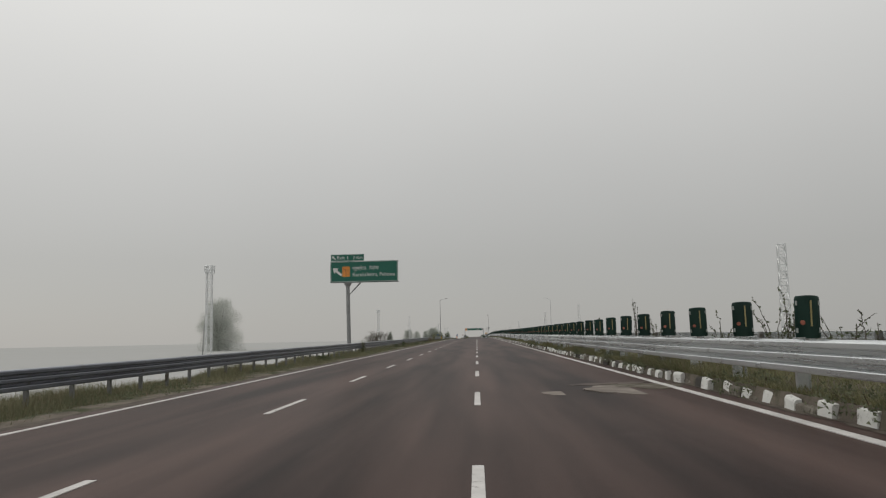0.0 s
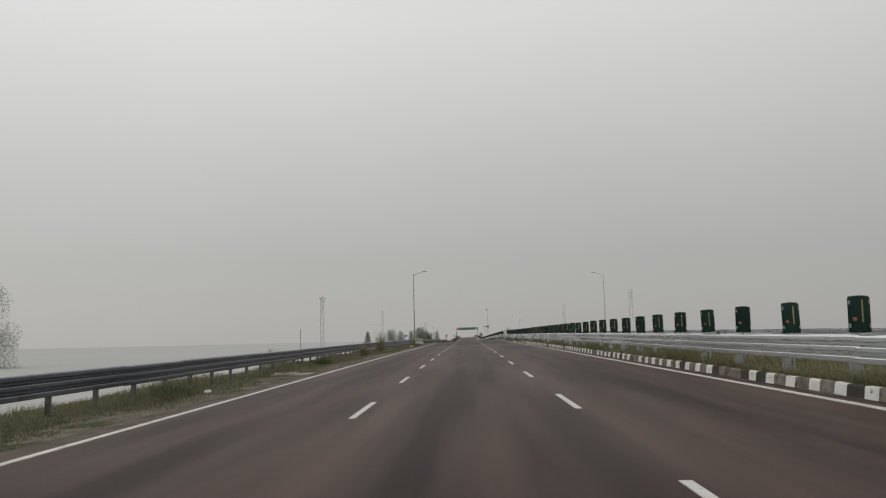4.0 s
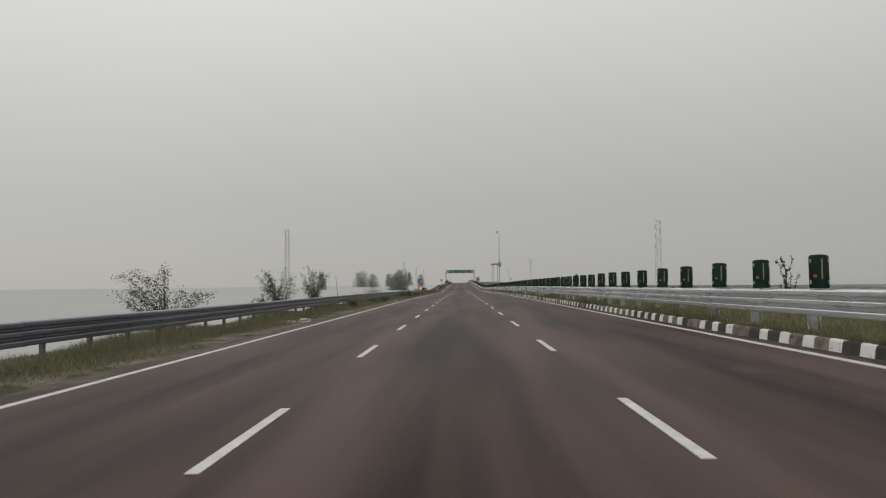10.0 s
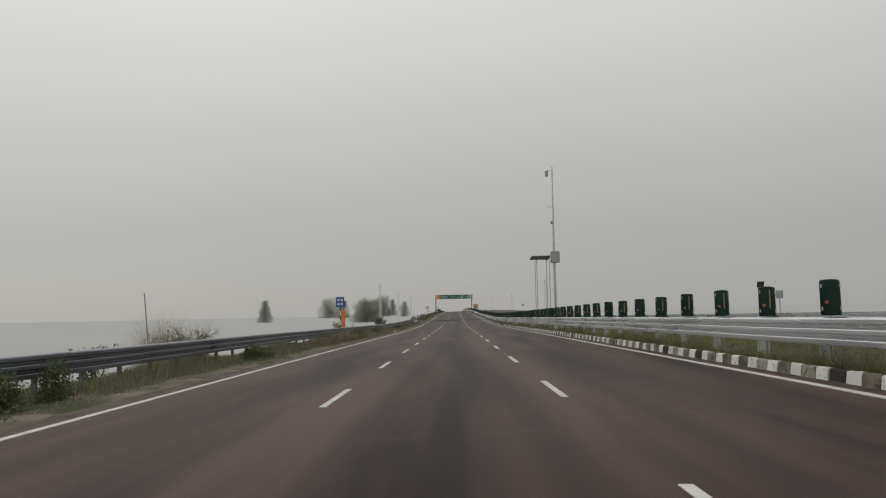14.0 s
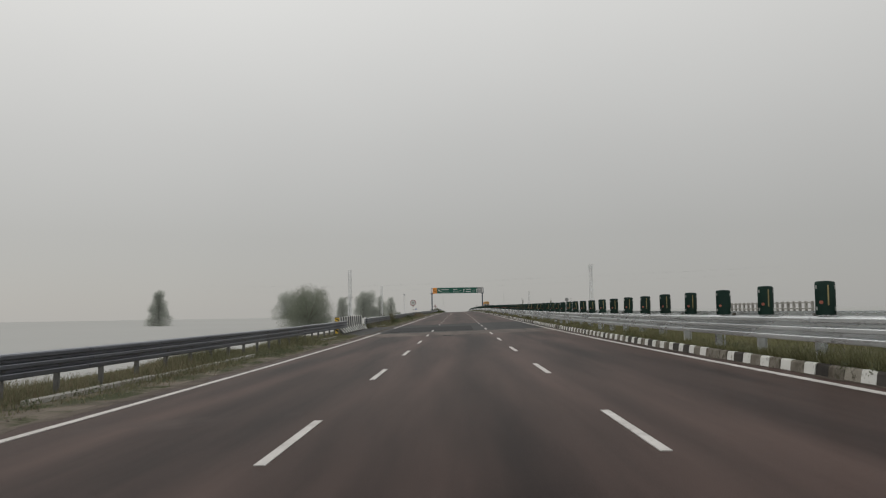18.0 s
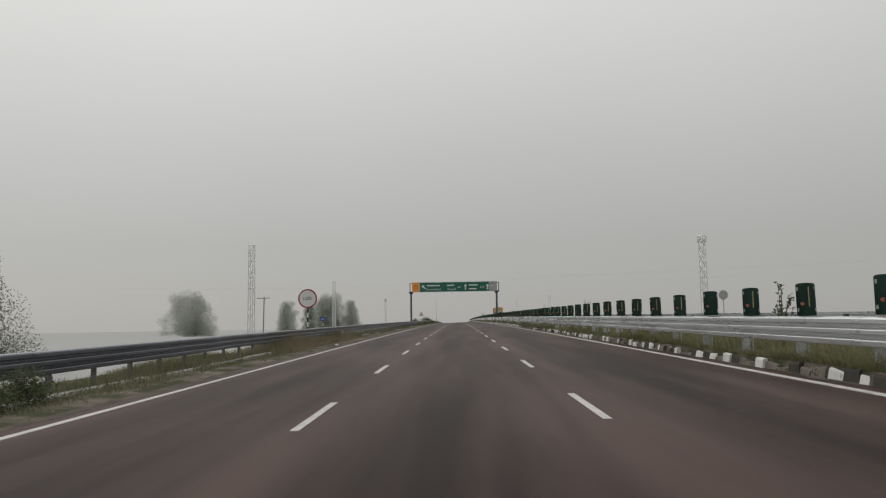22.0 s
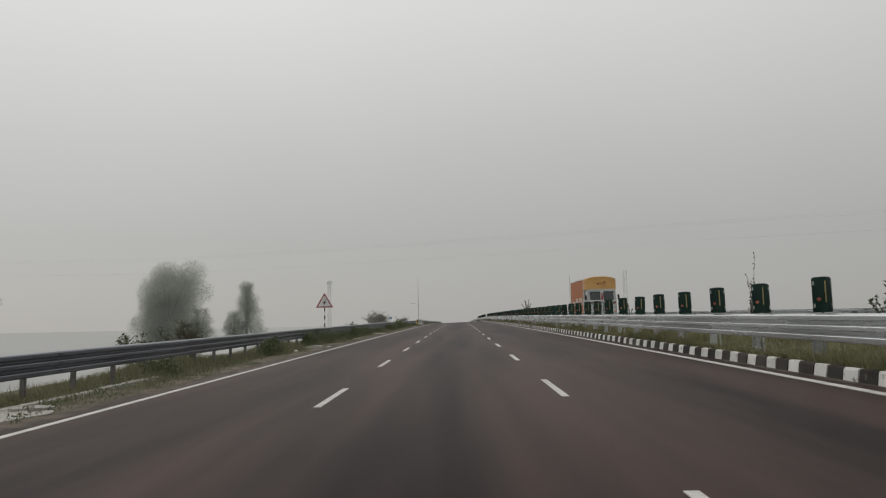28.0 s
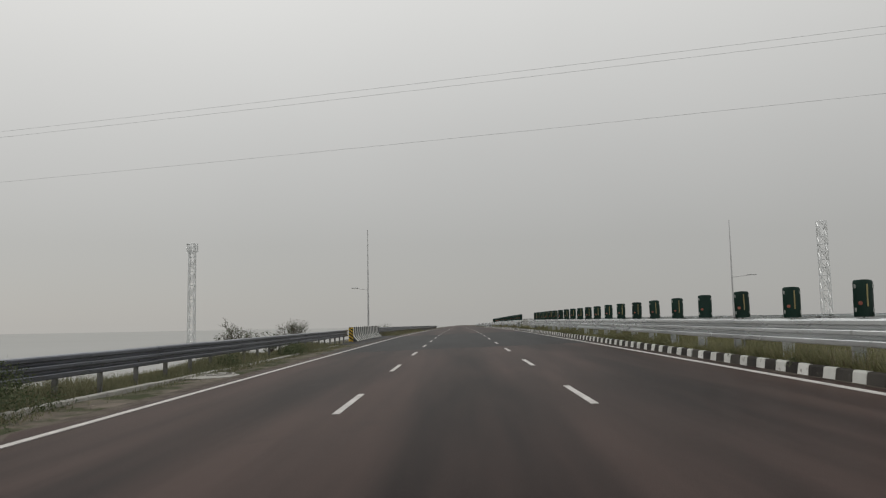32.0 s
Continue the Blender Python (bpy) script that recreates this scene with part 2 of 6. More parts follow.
ORANGE = surface("orange_reflector", (0.28, 0.085, 0.06), (0.46, 0.17, 0.11), 8.0, 0.4, random_by="object")
CLIP = surface("clip_steel", (0.30, 0.32, 0.30), (0.42, 0.44, 0.42), 8.0, 0.5, metal=0.3)
WHITE = surface("white_kerb_paint", (0.50, 0.50, 0.47), (0.68, 0.68, 0.65), 2.0, 0.85, bump=0.4, random_by="object", dirt=(0.15, 0.135, 0.11), dirt_at=0.57, dirt_scale=8.0, spec=0.2)
BLACK = surface("black_kerb_paint", (0.022, 0.020, 0.018), (0.065, 0.059, 0.052), 2.0, 0.85, bump=0.4, random_by="object", dirt=(0.15, 0.14, 0.12), dirt_at=0.62, dirt_scale=5.0, spec=0.2)
BAND_BLACK = surface("dusty_black_paint", (0.038, 0.040, 0.044), (0.085, 0.088, 0.094), 1.6, 0.8, bump=0.3, random_by="object", dirt=(0.16, 0.15, 0.135), dirt_at=0.64, dirt_scale=4.0, spec=0.2)
WORN = surface("worn_concrete", (0.085, 0.072, 0.055), (0.36, 0.335, 0.29), 3.0, 0.92, bump=0.7, random_by="object", dirt=(0.075, 0.068, 0.048), dirt_at=0.50, dirt_scale=6.0, spec=0.2)
CONCRETE = surface("concrete", (0.30, 0.29, 0.27), (0.44, 0.43, 0.40), 1.5, 0.9, bump=0.4, dirt=(0.17, 0.16, 0.14), dirt_at=0.60, spec=0.2)
YELLOW = surface("hazard_yellow", (0.62, 0.40, 0.03), (0.75, 0.50, 0.06), 3.0, 0.6)
INK = surface("sign_black", (0.016, 0.016, 0.017), (0.03, 0.03, 0.03), 3.0, 0.6)
SIGN_GREEN = surface("sign_green", (0.012, 0.105, 0.075), (0.018, 0.135, 0.095), 0.6, 0.45)
SIGN_WHITE = surface("sign_white", (0.60, 0.61, 0.60), (0.72, 0.72, 0.71), 1.0, 0.5)
SIGN_RED = surface("sign_red", (0.24, 0.03, 0.04), (0.32, 0.045, 0.055), 1.0, 0.5)
SIGN_BLUE = surface("sign_blue", (0.03, 0.095, 0.29), (0.045, 0.13, 0.36), 1.0, 0.5)
SIGN_ORANGE = surface("sign_orange", (0.74, 0.27, 0.05), (0.82, 0.33, 0.07), 1.0, 0.5)
SIGN_BACK = surface("bare_aluminium", (0.30, 0.31, 0.31), (0.42, 0.43, 0.43), 1.5, 0.5, metal=0.5)
POST_ORANGE = surface("call_box_orange", (0.72, 0.20, 0.07), (0.80, 0.27, 0.10), 1.0, 0.6)
SOLAR = surface("solar_cells", (0.035, 0.045, 0.07), (0.06, 0.07, 0.10), 2.0, 0.3)
BOX_ORANGE = surface("orange_container", (0.40, 0.16, 0.08), (0.50, 0.22, 0.12), 1.2, 0.6, dirt=(0.30, 0.12, 0.06), dirt_at=0.62)
CAP = surface("yellow_tarpaulin", (0.46, 0.26, 0.09), (0.60, 0.36, 0.13), 1.6, 0.75, bump=0.3)
CAB = surface("painted_cab", (0.34, 0.36, 0.36), (0.50, 0.52, 0.50), 2.0, 0.5)
POST_ZINC = surface("dull_post_zinc", (0.13, 0.13, 0.126), (0.24, 0.24, 0.23), 2.0, 0.6, metal=0.5, dirt=(0.10, 0.085, 0.06), dirt_at=0.52, dirt_scale=3.0)
RUBBER = surface("rubber", (0.018, 0.018, 0.018), (0.035, 0.034, 0.033), 4.0, 0.9)
CHROME = surface("bright_metal", (0.6, 0.6, 0.6), (0.7, 0.7, 0.7), 2.0, 0.25, metal=0.9)
GLASS = surface("dark_glass", (0.02, 0.025, 0.028), (0.035, 0.04, 0.045), 1.0, 0.12, spec=0.6)
LENS = surface("lamp_lens", (0.55, 0.56, 0.55), (0.68, 0.68, 0.66), 4.0, 0.15)
# grey matched to the low sky, so that haze is put into the colour
FOG = surface("fog_sheet", (0.385, 0.385, 0.375), (0.41, 0.41, 0.40), 0.02, 1.0, grain=0.2, spec=0.0)


# ---- building helpers ----
class Shape:
    """Gathers vertices and faces of one mesh."""

    def __init__(self):
        self.v, self.f = [], []

    def add(self, verts, faces):
        k = len(self.v)
        self.v += [tuple(p) for p in verts]
        self.f += [tuple(k + i for i in face) for face in faces]
        return self

    def box(self, x0, x1, y0, y1, z0, z1, c=0.0):
        """A block with its long edges chamfered by c."""
        if not c:
            return self.add([(x, y, z) for z in (z0, z1) for y in (y0, y1) for x in (x0, x1)],
                            [(0, 2, 3, 1), (4, 5, 7, 6), (0, 1, 5, 4), (1, 3, 7, 5), (3, 2, 6, 7), (2, 0, 4, 6)])
        bm = bmesh.new()
        bmesh.ops.create_cube(bm, size=1)
        for p in bm.verts:
            p.co = Vector((x0 if p.co.x < 0 else x1, y0 if p.co.y < 0 else y1, z0 if p.co.z < 0 else z1))
        bmesh.ops.bevel(bm, geom=bm.edges[:], offset=c, segments=1, affect="EDGES", profile=0.5)
        bm.verts.index_update()
        self.add([p.co[:] for p in bm.verts], [[p.index for p in face.verts] for face in bm.faces])
        bm.free()
        return self

    def tube(self, a, b, r0, r1=None, n=8):
        a, b = Vector(a), Vector(b)
        r1 = r0 if r1 is None else r1
        q = (b - a).to_track_quat("Z", "Y")
        ring = [q @ Vector((math.cos(2 * math.pi * i / n), math.sin(2 * math.pi * i / n), 0)) for i in range(n)]
        verts = [a + r0 * d for d in ring] + [b + r1 * d for d in ring]
        faces = [(i, (i + 1) % n, n + (i + 1) % n, n + i) for i in range(n)] + [tuple(range(n))[::-1], tuple(range(n, 2 * n))]
        return self.add(verts, faces)

    def sweep(self, loop, y0, y1, close=True):
        """A closed outline in x, z drawn along y."""
        n = len(loop)
        verts = [(x, y0, z) for x, z in loop] + [(x, y1, z) for x, z in loop]
        return self.add(verts, [(i, n + i, n + (i + 1) % n, (i + 1) % n) for i in range(n)] + [tuple(range(n)), tuple(range(n, 2 * n))[::-1]])

    def run(self, x0, x1, y0, y1, z0, z1):
        """A long block along the road with a joint at every station."""
        ys = [y0] + [float(y) for y in STATIONS if y0 + 0.01 < y < y1 - 0.01] + [y1]
        loop = [(x0, z0), (x1, z0), (x1, z1), (x0, z1)]
        verts = [(x, y, z) for y in ys for x, z in loop]
        n = len(ys)
        faces = [(4 * r + i, 4 * r + 4 + i, 4 * r + 4 + (i + 1) % 4, 4 * r + (i + 1) % 4) for r in range(n - 1) for i in range(4)]
        return self.add(verts, faces + [(0, 1, 2, 3), (4 * n - 1, 4 * n - 2, 4 * n - 3, 4 * n - 4)])

    def plate(self, outline, y0, y1):
        """An outline in x, z with depth from y0 (front) to y1."""
        n = len(outline)
        verts = [(x, y0, z) for x, z in outline] + [(x, y1, z) for x, z in outline]
        return self.add(verts, [(i, n + i, n + (i + 1) % n, (i + 1) % n)[::-1] for i in range(n)] + [tuple(range(n)), tuple(range(n, 2 * n))[::-1]])

    def mesh(self, name, material):
        me = bpy.data.meshes.new(name)
        me.from_pydata(self.v, [], self.f)
        me.validate()
        bm = bmesh.new()
        bm.from_mesh(me)
        if len(bm.faces) < 6000:
            bmesh.ops.recalc_face_normals(bm, faces=bm.faces[:])
            bm.to_mesh(me)
        bm.free()
        me.materials.append(material)
        return me


def thing(name, x, y, z, label, category, group="", kind="", rz=0.0):
    ob = new(name)
    ob.empty_display_size = 0.2
    ob.matrix_basis = pose(x, y, z, 0, 0, rz)
    return tagged(ob, label, category, group, kind)


def part(name, shape, material, parent, label="", at=None):
    me = shape.mesh(name, material) if isinstance(shape, Shape) else shape
    ob = new(name, me)
    ob.parent = parent
    if at is not None:
        ob.matrix_basis = at
    return tagged(ob, label)


def smooth(ob):
    for p in ob.data.polygons:
        p.use_smooth = True
    return ob


def circle(r, n=24, x=0.0, z=0.0):
    return [(x + r * math.cos(2 * math.pi * i / n), z + r * math.sin(2 * math.pi * i / n)) for i in range(n)]


def letters(body, x0, x1, z0, z1, y, material, parent, name="lettering"):
    """Raised writing that faces the traffic, fitted between x0 and x1 and z0 and z1."""
    cu = bpy.data.curves.new("writing", "FONT")
    cu.body, cu.extrude, cu.resolution_u = body, 0.0, 3
    tmp = new("writing", cu)
    me = bpy.data.meshes.new_from_object(tmp.evaluated_get(bpy.context.evaluated_depsgraph_get()))
    bpy.data.objects.remove(tmp)
    me.name = name
    co = np.empty(len(me.vertices) * 3)
    me.vertices.foreach_get("co", co)
    co = co.reshape(-1, 3)
    lo, hi = co.min(0), co.max(0)
    out = np.empty_like(co)
    out[:, 0] = x0 + (co[:, 0] - lo[0]) / (hi[0] - lo[0]) * (x1 - x0)
    out[:, 2] = z0 + (co[:, 1] - lo[1]) / (hi[1] - lo[1]) * (z1 - z0)
    out[:, 1] = y
    faces = sorted(([v for v in p.vertices] for p in me.polygons), key=lambda f: min(out[v, 0] for v in f))
    words, reach = [], -1e9
    for f in faces:
        if min(out[v, 0] for v in f) > reach + 0.30 * (z1 - z0):
            words.append([])
        words[-1].append(f)
        reach = max([reach] + [out[v, 0] for v in f])
    bpy.data.meshes.remove(me)
    for word in words:
        used = sorted({v for f in word for v in f})
        at = {v: k for k, v in enumerate(used)}
        wm = bpy.data.meshes.new(name)
        wm.from_pydata([tuple(out[v]) for v in used], [], [[at[v] for v in f] for f in word])
        wm.materials.append(material)
        new(name, wm).parent = parent


def arrow(x, z, size, degrees, y, material, parent):
    """A fat sign arrow whose middle is at x, z."""
    a = radians(degrees)
    pts = [(-0.12, -0.6), (0.12, -0.6), (0.12, 0.1), (0.36, 0.1), (0.0, 0.6), (-0.36, 0.1), (-0.12, 0.1)]
    pts = [(x + size * (px * math.cos(a) - pz * math.sin(a)), z + size * (px * math.sin(a) + pz * math.cos(a))) for px, pz in pts]
    return part("arrow", Shape().plate(pts, y - 0.004, y), material, parent)


def striped_pole(parent, x, z0, z1, r=0.045, step=0.3):
    z, k = z1, 0
    while z > z0:
        low = max(z0, z - step)
        part("pole_band", Shape().tube((x, 0.03, low), (x, 0.03, z), r, n=10), (INK, SIGN_WHITE)[k % 2], parent)
        z, k = low, k + 1


def blades(name, centres, along, across, material, parent, label=""):
    """Many small pointed leaves or blades in one mesh; along and across are arrays of vectors."""
    n = len(centres)
    v = np.empty((n, 3, 3))
    v[:, 0], v[:, 1], v[:, 2] = centres + across, centres + along, centres - across
    me = bpy.data.meshes.new(name)
    me.vertices.add(3 * n)
    me.vertices.foreach_set("co", v.ravel())
    me.loops.add(3 * n)
    me.loops.foreach_set("vertex_index", np.arange(3 * n))
    me.polygons.add(n)
    me.polygons.foreach_set("loop_start", np.arange(n) * 3)
    me.update(calc_edges=True)
    me.validate()
    me.materials.append(material)
    ob = new(name, me)
    ob.parent = parent
    return tagged(ob, label)

# ---- the large structure ----
START, END = -40.0, 1150.0
LEFT_RAIL, RIGHT_RAIL, FAR_RAIL, SCREEN_X, KERB_X = -8.6, 6.40, 9.70, 6.70, 6.27
MEDIAN = 8.35
FIELD = -2.4


def ground_level(x):
    """Height of the bare ground across the embankment."""
    d = abs(x - MEDIAN)
    if d < 1.98:
        return 0.205
    if d < 2.05:
        return 0.205 - (d - 1.98) / 0.07 * 0.275
    if d < 14.7:
        return -0.07
    if d < 15.2:
        return -0.07 + (d - 14.7) / 0.5 * 0.05
    if d < 20.0:
        return -0.02 - (d - 15.2) * 0.03
    if d < 24.0:
        return -0.164 - (d - 20.0) / 4.0 * (-FIELD - 0.164)
    return FIELD


def build_ground():
    offs = [0, 0.6, 1.3, 1.7, 1.98, 2.05, 5.0, 10.0, 14.4, 14.7, 14.95, 15.2, 15.6, 16.0, 16.4, 16.8, 17.3, 18.0, 19.0, 20.0, 22.0, 24.0, 26, 34, 50, 90, 180, 400, 900, 2600]
    xs = sorted({MEDIAN + s * d for d in offs for s in (-1, 1)})
    ys = [-400.0, -150.0] + list(np.arange(START, END + 1, 2.5)) + [1400.0, 1900.0, 2800.0, 4000.0]
    sh = Shape()
    for y in ys:
        for x in xs:
            d = abs(x - MEDIAN)
            rough = 0.05 if 15.0 < d < 17.5 else (0.03 if d < 1.6 else (0.25 if d > 22 else 0.0))
            level = -0.07 if 6.2 < x < 7.4 and (228.0 < y < 241.6 or 880.5 < y < 893.0) else ground_level(x)
            sh.v.append((x, y, level + rough * noise.noise((x * 0.9, y * 0.45, 0.0))))
    w = len(xs)
    sh.f = [(r * w + c, r * w + c + 1, (r + 1) * w + c + 1, (r + 1) * w + c) for r in range(len(ys) - 1) for c in range(w - 1)]
    return tagged(new("ground", sh.mesh("ground", SOIL)), "dusty brown soil with weeds falling away from the road", "ground", kind="structure")


# an added opaque sheet, imitating the fog that hides the fields
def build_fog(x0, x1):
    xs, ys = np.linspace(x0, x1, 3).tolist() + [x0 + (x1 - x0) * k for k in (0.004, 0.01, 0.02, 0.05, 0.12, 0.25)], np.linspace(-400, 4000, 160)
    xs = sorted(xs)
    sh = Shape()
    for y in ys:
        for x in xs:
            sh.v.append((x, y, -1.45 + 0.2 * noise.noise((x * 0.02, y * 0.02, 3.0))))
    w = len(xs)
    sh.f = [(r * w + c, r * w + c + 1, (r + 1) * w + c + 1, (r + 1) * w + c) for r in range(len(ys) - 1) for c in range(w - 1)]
    ob = tagged(new("backdrop", sh.mesh("backdrop", FOG)), "opaque pale sheet standing in for fog over the fields", "fog", kind="structure")
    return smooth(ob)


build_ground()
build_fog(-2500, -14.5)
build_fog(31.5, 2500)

road = tagged(new("road", Shape().run(-6.3, KERB_X + 0.02, START, 2600, -0.30, 0.0).mesh("road", ASPHALT)), "worn brownish grey asphalt carriageway with white lane lines", "road", kind="structure")
road_far = tagged(new("road", Shape().run(2 * MEDIAN - KERB_X - 0.02, 2 * MEDIAN + 6.45, START, 2600, -0.30, 0.0).mesh("road", ASPHALT)), "asphalt carriageway on the other side of the median", "road", kind="structure")

# resurfaced bays at the bridges, and a darker stretch of road from y = 703
for x0, x1, y0, y1, m, z, lab in (
        (-6.28, 6.25, 703.0, 1150.0, DARKER_ASPHALT, 0.0012, "darker stretch of surfacing"), (-6.45, 6.25, 195.7, 228.6, NEW_ASPHALT, 0.002, "fresh dark asphalt bay"), (-8.2, -6.45, 216.5, 246.0, NEW_ASPHALT, -0.012, "dark paved shoulder"),
        (-6.45, 6.25, 228.6, 234.7, DUSTY_ASPHALT, 0.0016, "dusty light asphalt bay"), (-6.45, 6.25, 234.7, 252.4, NEW_ASPHALT, 0.002, "fresh dark asphalt bay"),
        (-6.45, 6.25, 507.0, 530.0, NEW_ASPHALT, 0.002, "dark asphalt bay"), (-8.4, -6.45, 507.0, 528.0, NEW_ASPHALT, 0.002, "dark paved shoulder"),
        (-5.4, 1.0, 509.4, 520.8, DARK_ASPHALT, 0.008, "black rectangular asphalt repair"), (-6.45, 6.25, 500.5, 507.0, DUSTY_ASPHALT, 0.0012, "dusty light asphalt bay"),
        (-6.45, 6.25, 847.0, 884.0, NEW_ASPHALT, 0.002, "fresh dark asphalt bay"), (-8.2, -6.45, 862.0, 892.0, NEW_ASPHALT, 0.002, "dark paved shoulder")):
    sh = Shape().run(x0, x1, y0, y1, -0.15, z)
    if "shoulder" in lab:
        # the outer strip ramps up out of the soil at its start
        sh = Shape().add([(x0, y0 - 3, -0.16), (x1, y0 - 3, -0.09), (x1, y0, z), (x0, y0, z - 0.02), (x1, y1, z), (x0, y1, z - 0.02), (x1, y1 + 3, -0.09), (x0, y1 + 3, -0.16)], [(0, 1, 2, 3), (5, 4, 6, 7)]).run(x0, x1, y0, y1, -0.15, z - 0.004)
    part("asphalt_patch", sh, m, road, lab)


def blob(cx, cy, rx, ry, z, seed, n=40):
    pts = []
    for i in range(n):
        a = 2 * math.pi * i / n
        k = 1 + 0.45 * noise.noise((math.cos(a) * 1.7, math.sin(a) * 1.7, seed))
        pts.append((cx + rx * k * math.cos(a), cy + ry * k * math.sin(a)))
    return Shape().add([(x, y, z) for x, y in pts] + [(x, y, z - 0.02) for x, y in pts], [tuple(range(n))] + [(i, n + i, n + (i + 1) % n, (i + 1) % n) for i in range(n)])


for cx, cy, rx, ry, s in ((-6.7, 230.2, 0.28, 1.1, 2.2), (-6.35, 231.6, 0.14, 0.5, 3.1), (-7.9, 227.2, 0.22, 1.0, 5.2), (-7.6, 234.2, 0.2, 1.2, 8.2), (-6.1, 224.0, 0.10, 0.25, 6.2), (-5.45, 164.5, 0.3, 0.7, 9.1)):
    part("cement_stain", blob(cx, cy, rx, ry, 0.006, s), MUD, road, "pale spilt cement on the shoulder")
part("dust_stain", blob(4.95, 15.5, 0.85, 1.2, 0.002, 1.3), MUD, road, "pale dried mud beside the edge line")
part("dust_stain", blob(3.5, 15.2, 0.35, 0.5, 0.002, 4.3), MUD, road, "pale dried mud")
for cx, cy, rx, ry, s in ((-0.4, 500, 0.5, 0.8, 7.0),):
    part("tar_patch", blob(cx, cy, rx, ry, 0.002, s), NEW_ASPHALT, road, "small dark tar repair")

# dirt swept against the kerb and the ragged outer edge of the surfacing
def ragged(x_in, x_out, depth, y0, y1, step, z, seed, drop=0.001, outer=0.0):
    sh = Shape()
    ys = np.arange(y0, y1, step)
    for y in ys:
        w = depth * (0.55 + 0.9 * noise.noise((seed, y * 0.5, 0.0)) + 0.35 * noise.noise((seed, y * 2.3, 5.0)))
        sh.v += [(x_in - outer, y, z - 0.1 if outer else z), (x_in, y, z), (x_in + math.copysign(max(0.02, w), x_out - x_in), y, z - drop)]
    sh.f = [(3 * i + k, 3 * i + k + 1, 3 * i + k + 4, 3 * i + k + 3) for i in range(len(ys) - 1) for k in (0, 1)]
    return sh


part("kerb_dirt", ragged(KERB_X + 0.01, 0.0, 0.22, START, 980, 0.35, 0.0075, 2.0), GRIT, road, "dirt swept against the kerb")
part("verge_dirt", ragged(-6.28, 0.0, 0.62, START, 980, 0.35, 0.0045, 7.0, 0.003, 0.5), GRIT, road, "dust over the edge of the surfacing")

# lane lines: 3 m dashes every 9 m, unbroken edge lines but for a break over the repair
dash = Shape().box(-0.056, 0.056, 0.0, 2.93, 0.0, 0.010).mesh("lane_dash", LINE)
for k in range(-4, 126):
    for x in (-1.875, 1.875):
        if x < 0 and 509 < 4.37 + 9 * k < 521:
            continue
        part("lane_dash", dash, LINE, road, at=pose(x, 4.37 + 9 * k, 0))
for x, y0, y1 in ((-5.60, START, 509.6), (-5.60, 521.0, 526.0), (-5.60, 526.5, 2600), (5.84, START, 2600)):
    part("edge_line", Shape().run(x - 0.075, x + 0.075, y0, y1, 0.0, 0.010), LINE, road)
far_lines = Shape()
for x in (2 * MEDIAN - 5.84, 2 * MEDIAN + 5.60):
    far_lines.run(x - 0.085, x + 0.085, START, 2600, 0.0, 0.012)
part("edge_line", far_lines, LINE, road_far)

# low concrete edging and drain pads on the outer verge
edging = thing("shoulder_edging", 0, 0, 0, "weathered low concrete edging along the outer verge", "edging", kind="structure")
for y0, y1, x in ((86, 96, -8.1), (168, 184, -8.2), (470, 508, -7.95), (528, 640, -8.05), (690, 700, -7.9), (724, 733, -7.75), (822, 860, -7.75)):
    y = y0
    while y < y1:
        ln = random.uniform(3.5, 6.0)
        if random.random() < 0.8:
            part("edging_block", Shape().box(x - 0.09, x + 0.09, y, min(y + ln, y1) - 0.03, -0.25, 0.05 + random.uniform(-0.03, 0.03), 0.015), CONCRETE, edging, at=pose(0, 0, 0, 0, 0, 0))
        y += ln
for y in (88.0, 131.0, 284.3, 436.7, 656.3, 700.0, 725.3, 752.7, 782.5, 812.7, 834.0):
    pad = thing("drain_pad", -7.25, y, -0.04, "broken pale concrete drain chute in the verge", "drain", "drain pads")
    k = 0.55 if y == 656.3 else 1.0
    part("slab", blob(0, 0, 0.72 * k, 1.05 * k, 0.035, y, 26), CONCRETE, pad)
    gen = np.random.default_rng(int(y))
    for i in range(4):
        x, v, w = gen.uniform(-0.75, 0.35) * k, gen.uniform(-0.9, 0.9) * k, gen.uniform(0.07, 0.17)
        lump = Shape().box(-w, w, -1.5 * w, 1.5 * w, -0.03, 0.045 + 0.25 * w, 0.015)
        lump.v = [tuple(np.array(p) + gen.normal(0, 0.08 * w, 3)) for p in lump.v]
        part("broken_lump", lump, CONCRETE, pad, at=pose(x, v, 0.02, 0, 0, gen.uniform(0, 180)))


spill = thing("cement_spill", 5.15, 16.5, 0.0, "thin pale cement spill dried on the asphalt beside the kerb", "spill")
for k, (x, y, rx, ry) in enumerate(((0.45, -0.5, 0.55, 0.75), (-0.15, 0.1, 0.6, 0.45), (-0.75, 0.75, 0.45, 0.35), (0.15, 0.75, 0.5, 0.3))):
    part("patch", blob(x, y, rx, ry, 0.004 + 0.001 * k, 50 + k, 30), DUSTY_ASPHALT if k > 1 else WORN, spill, at=pose(0, 0, 0, 0, -1.43, 0))


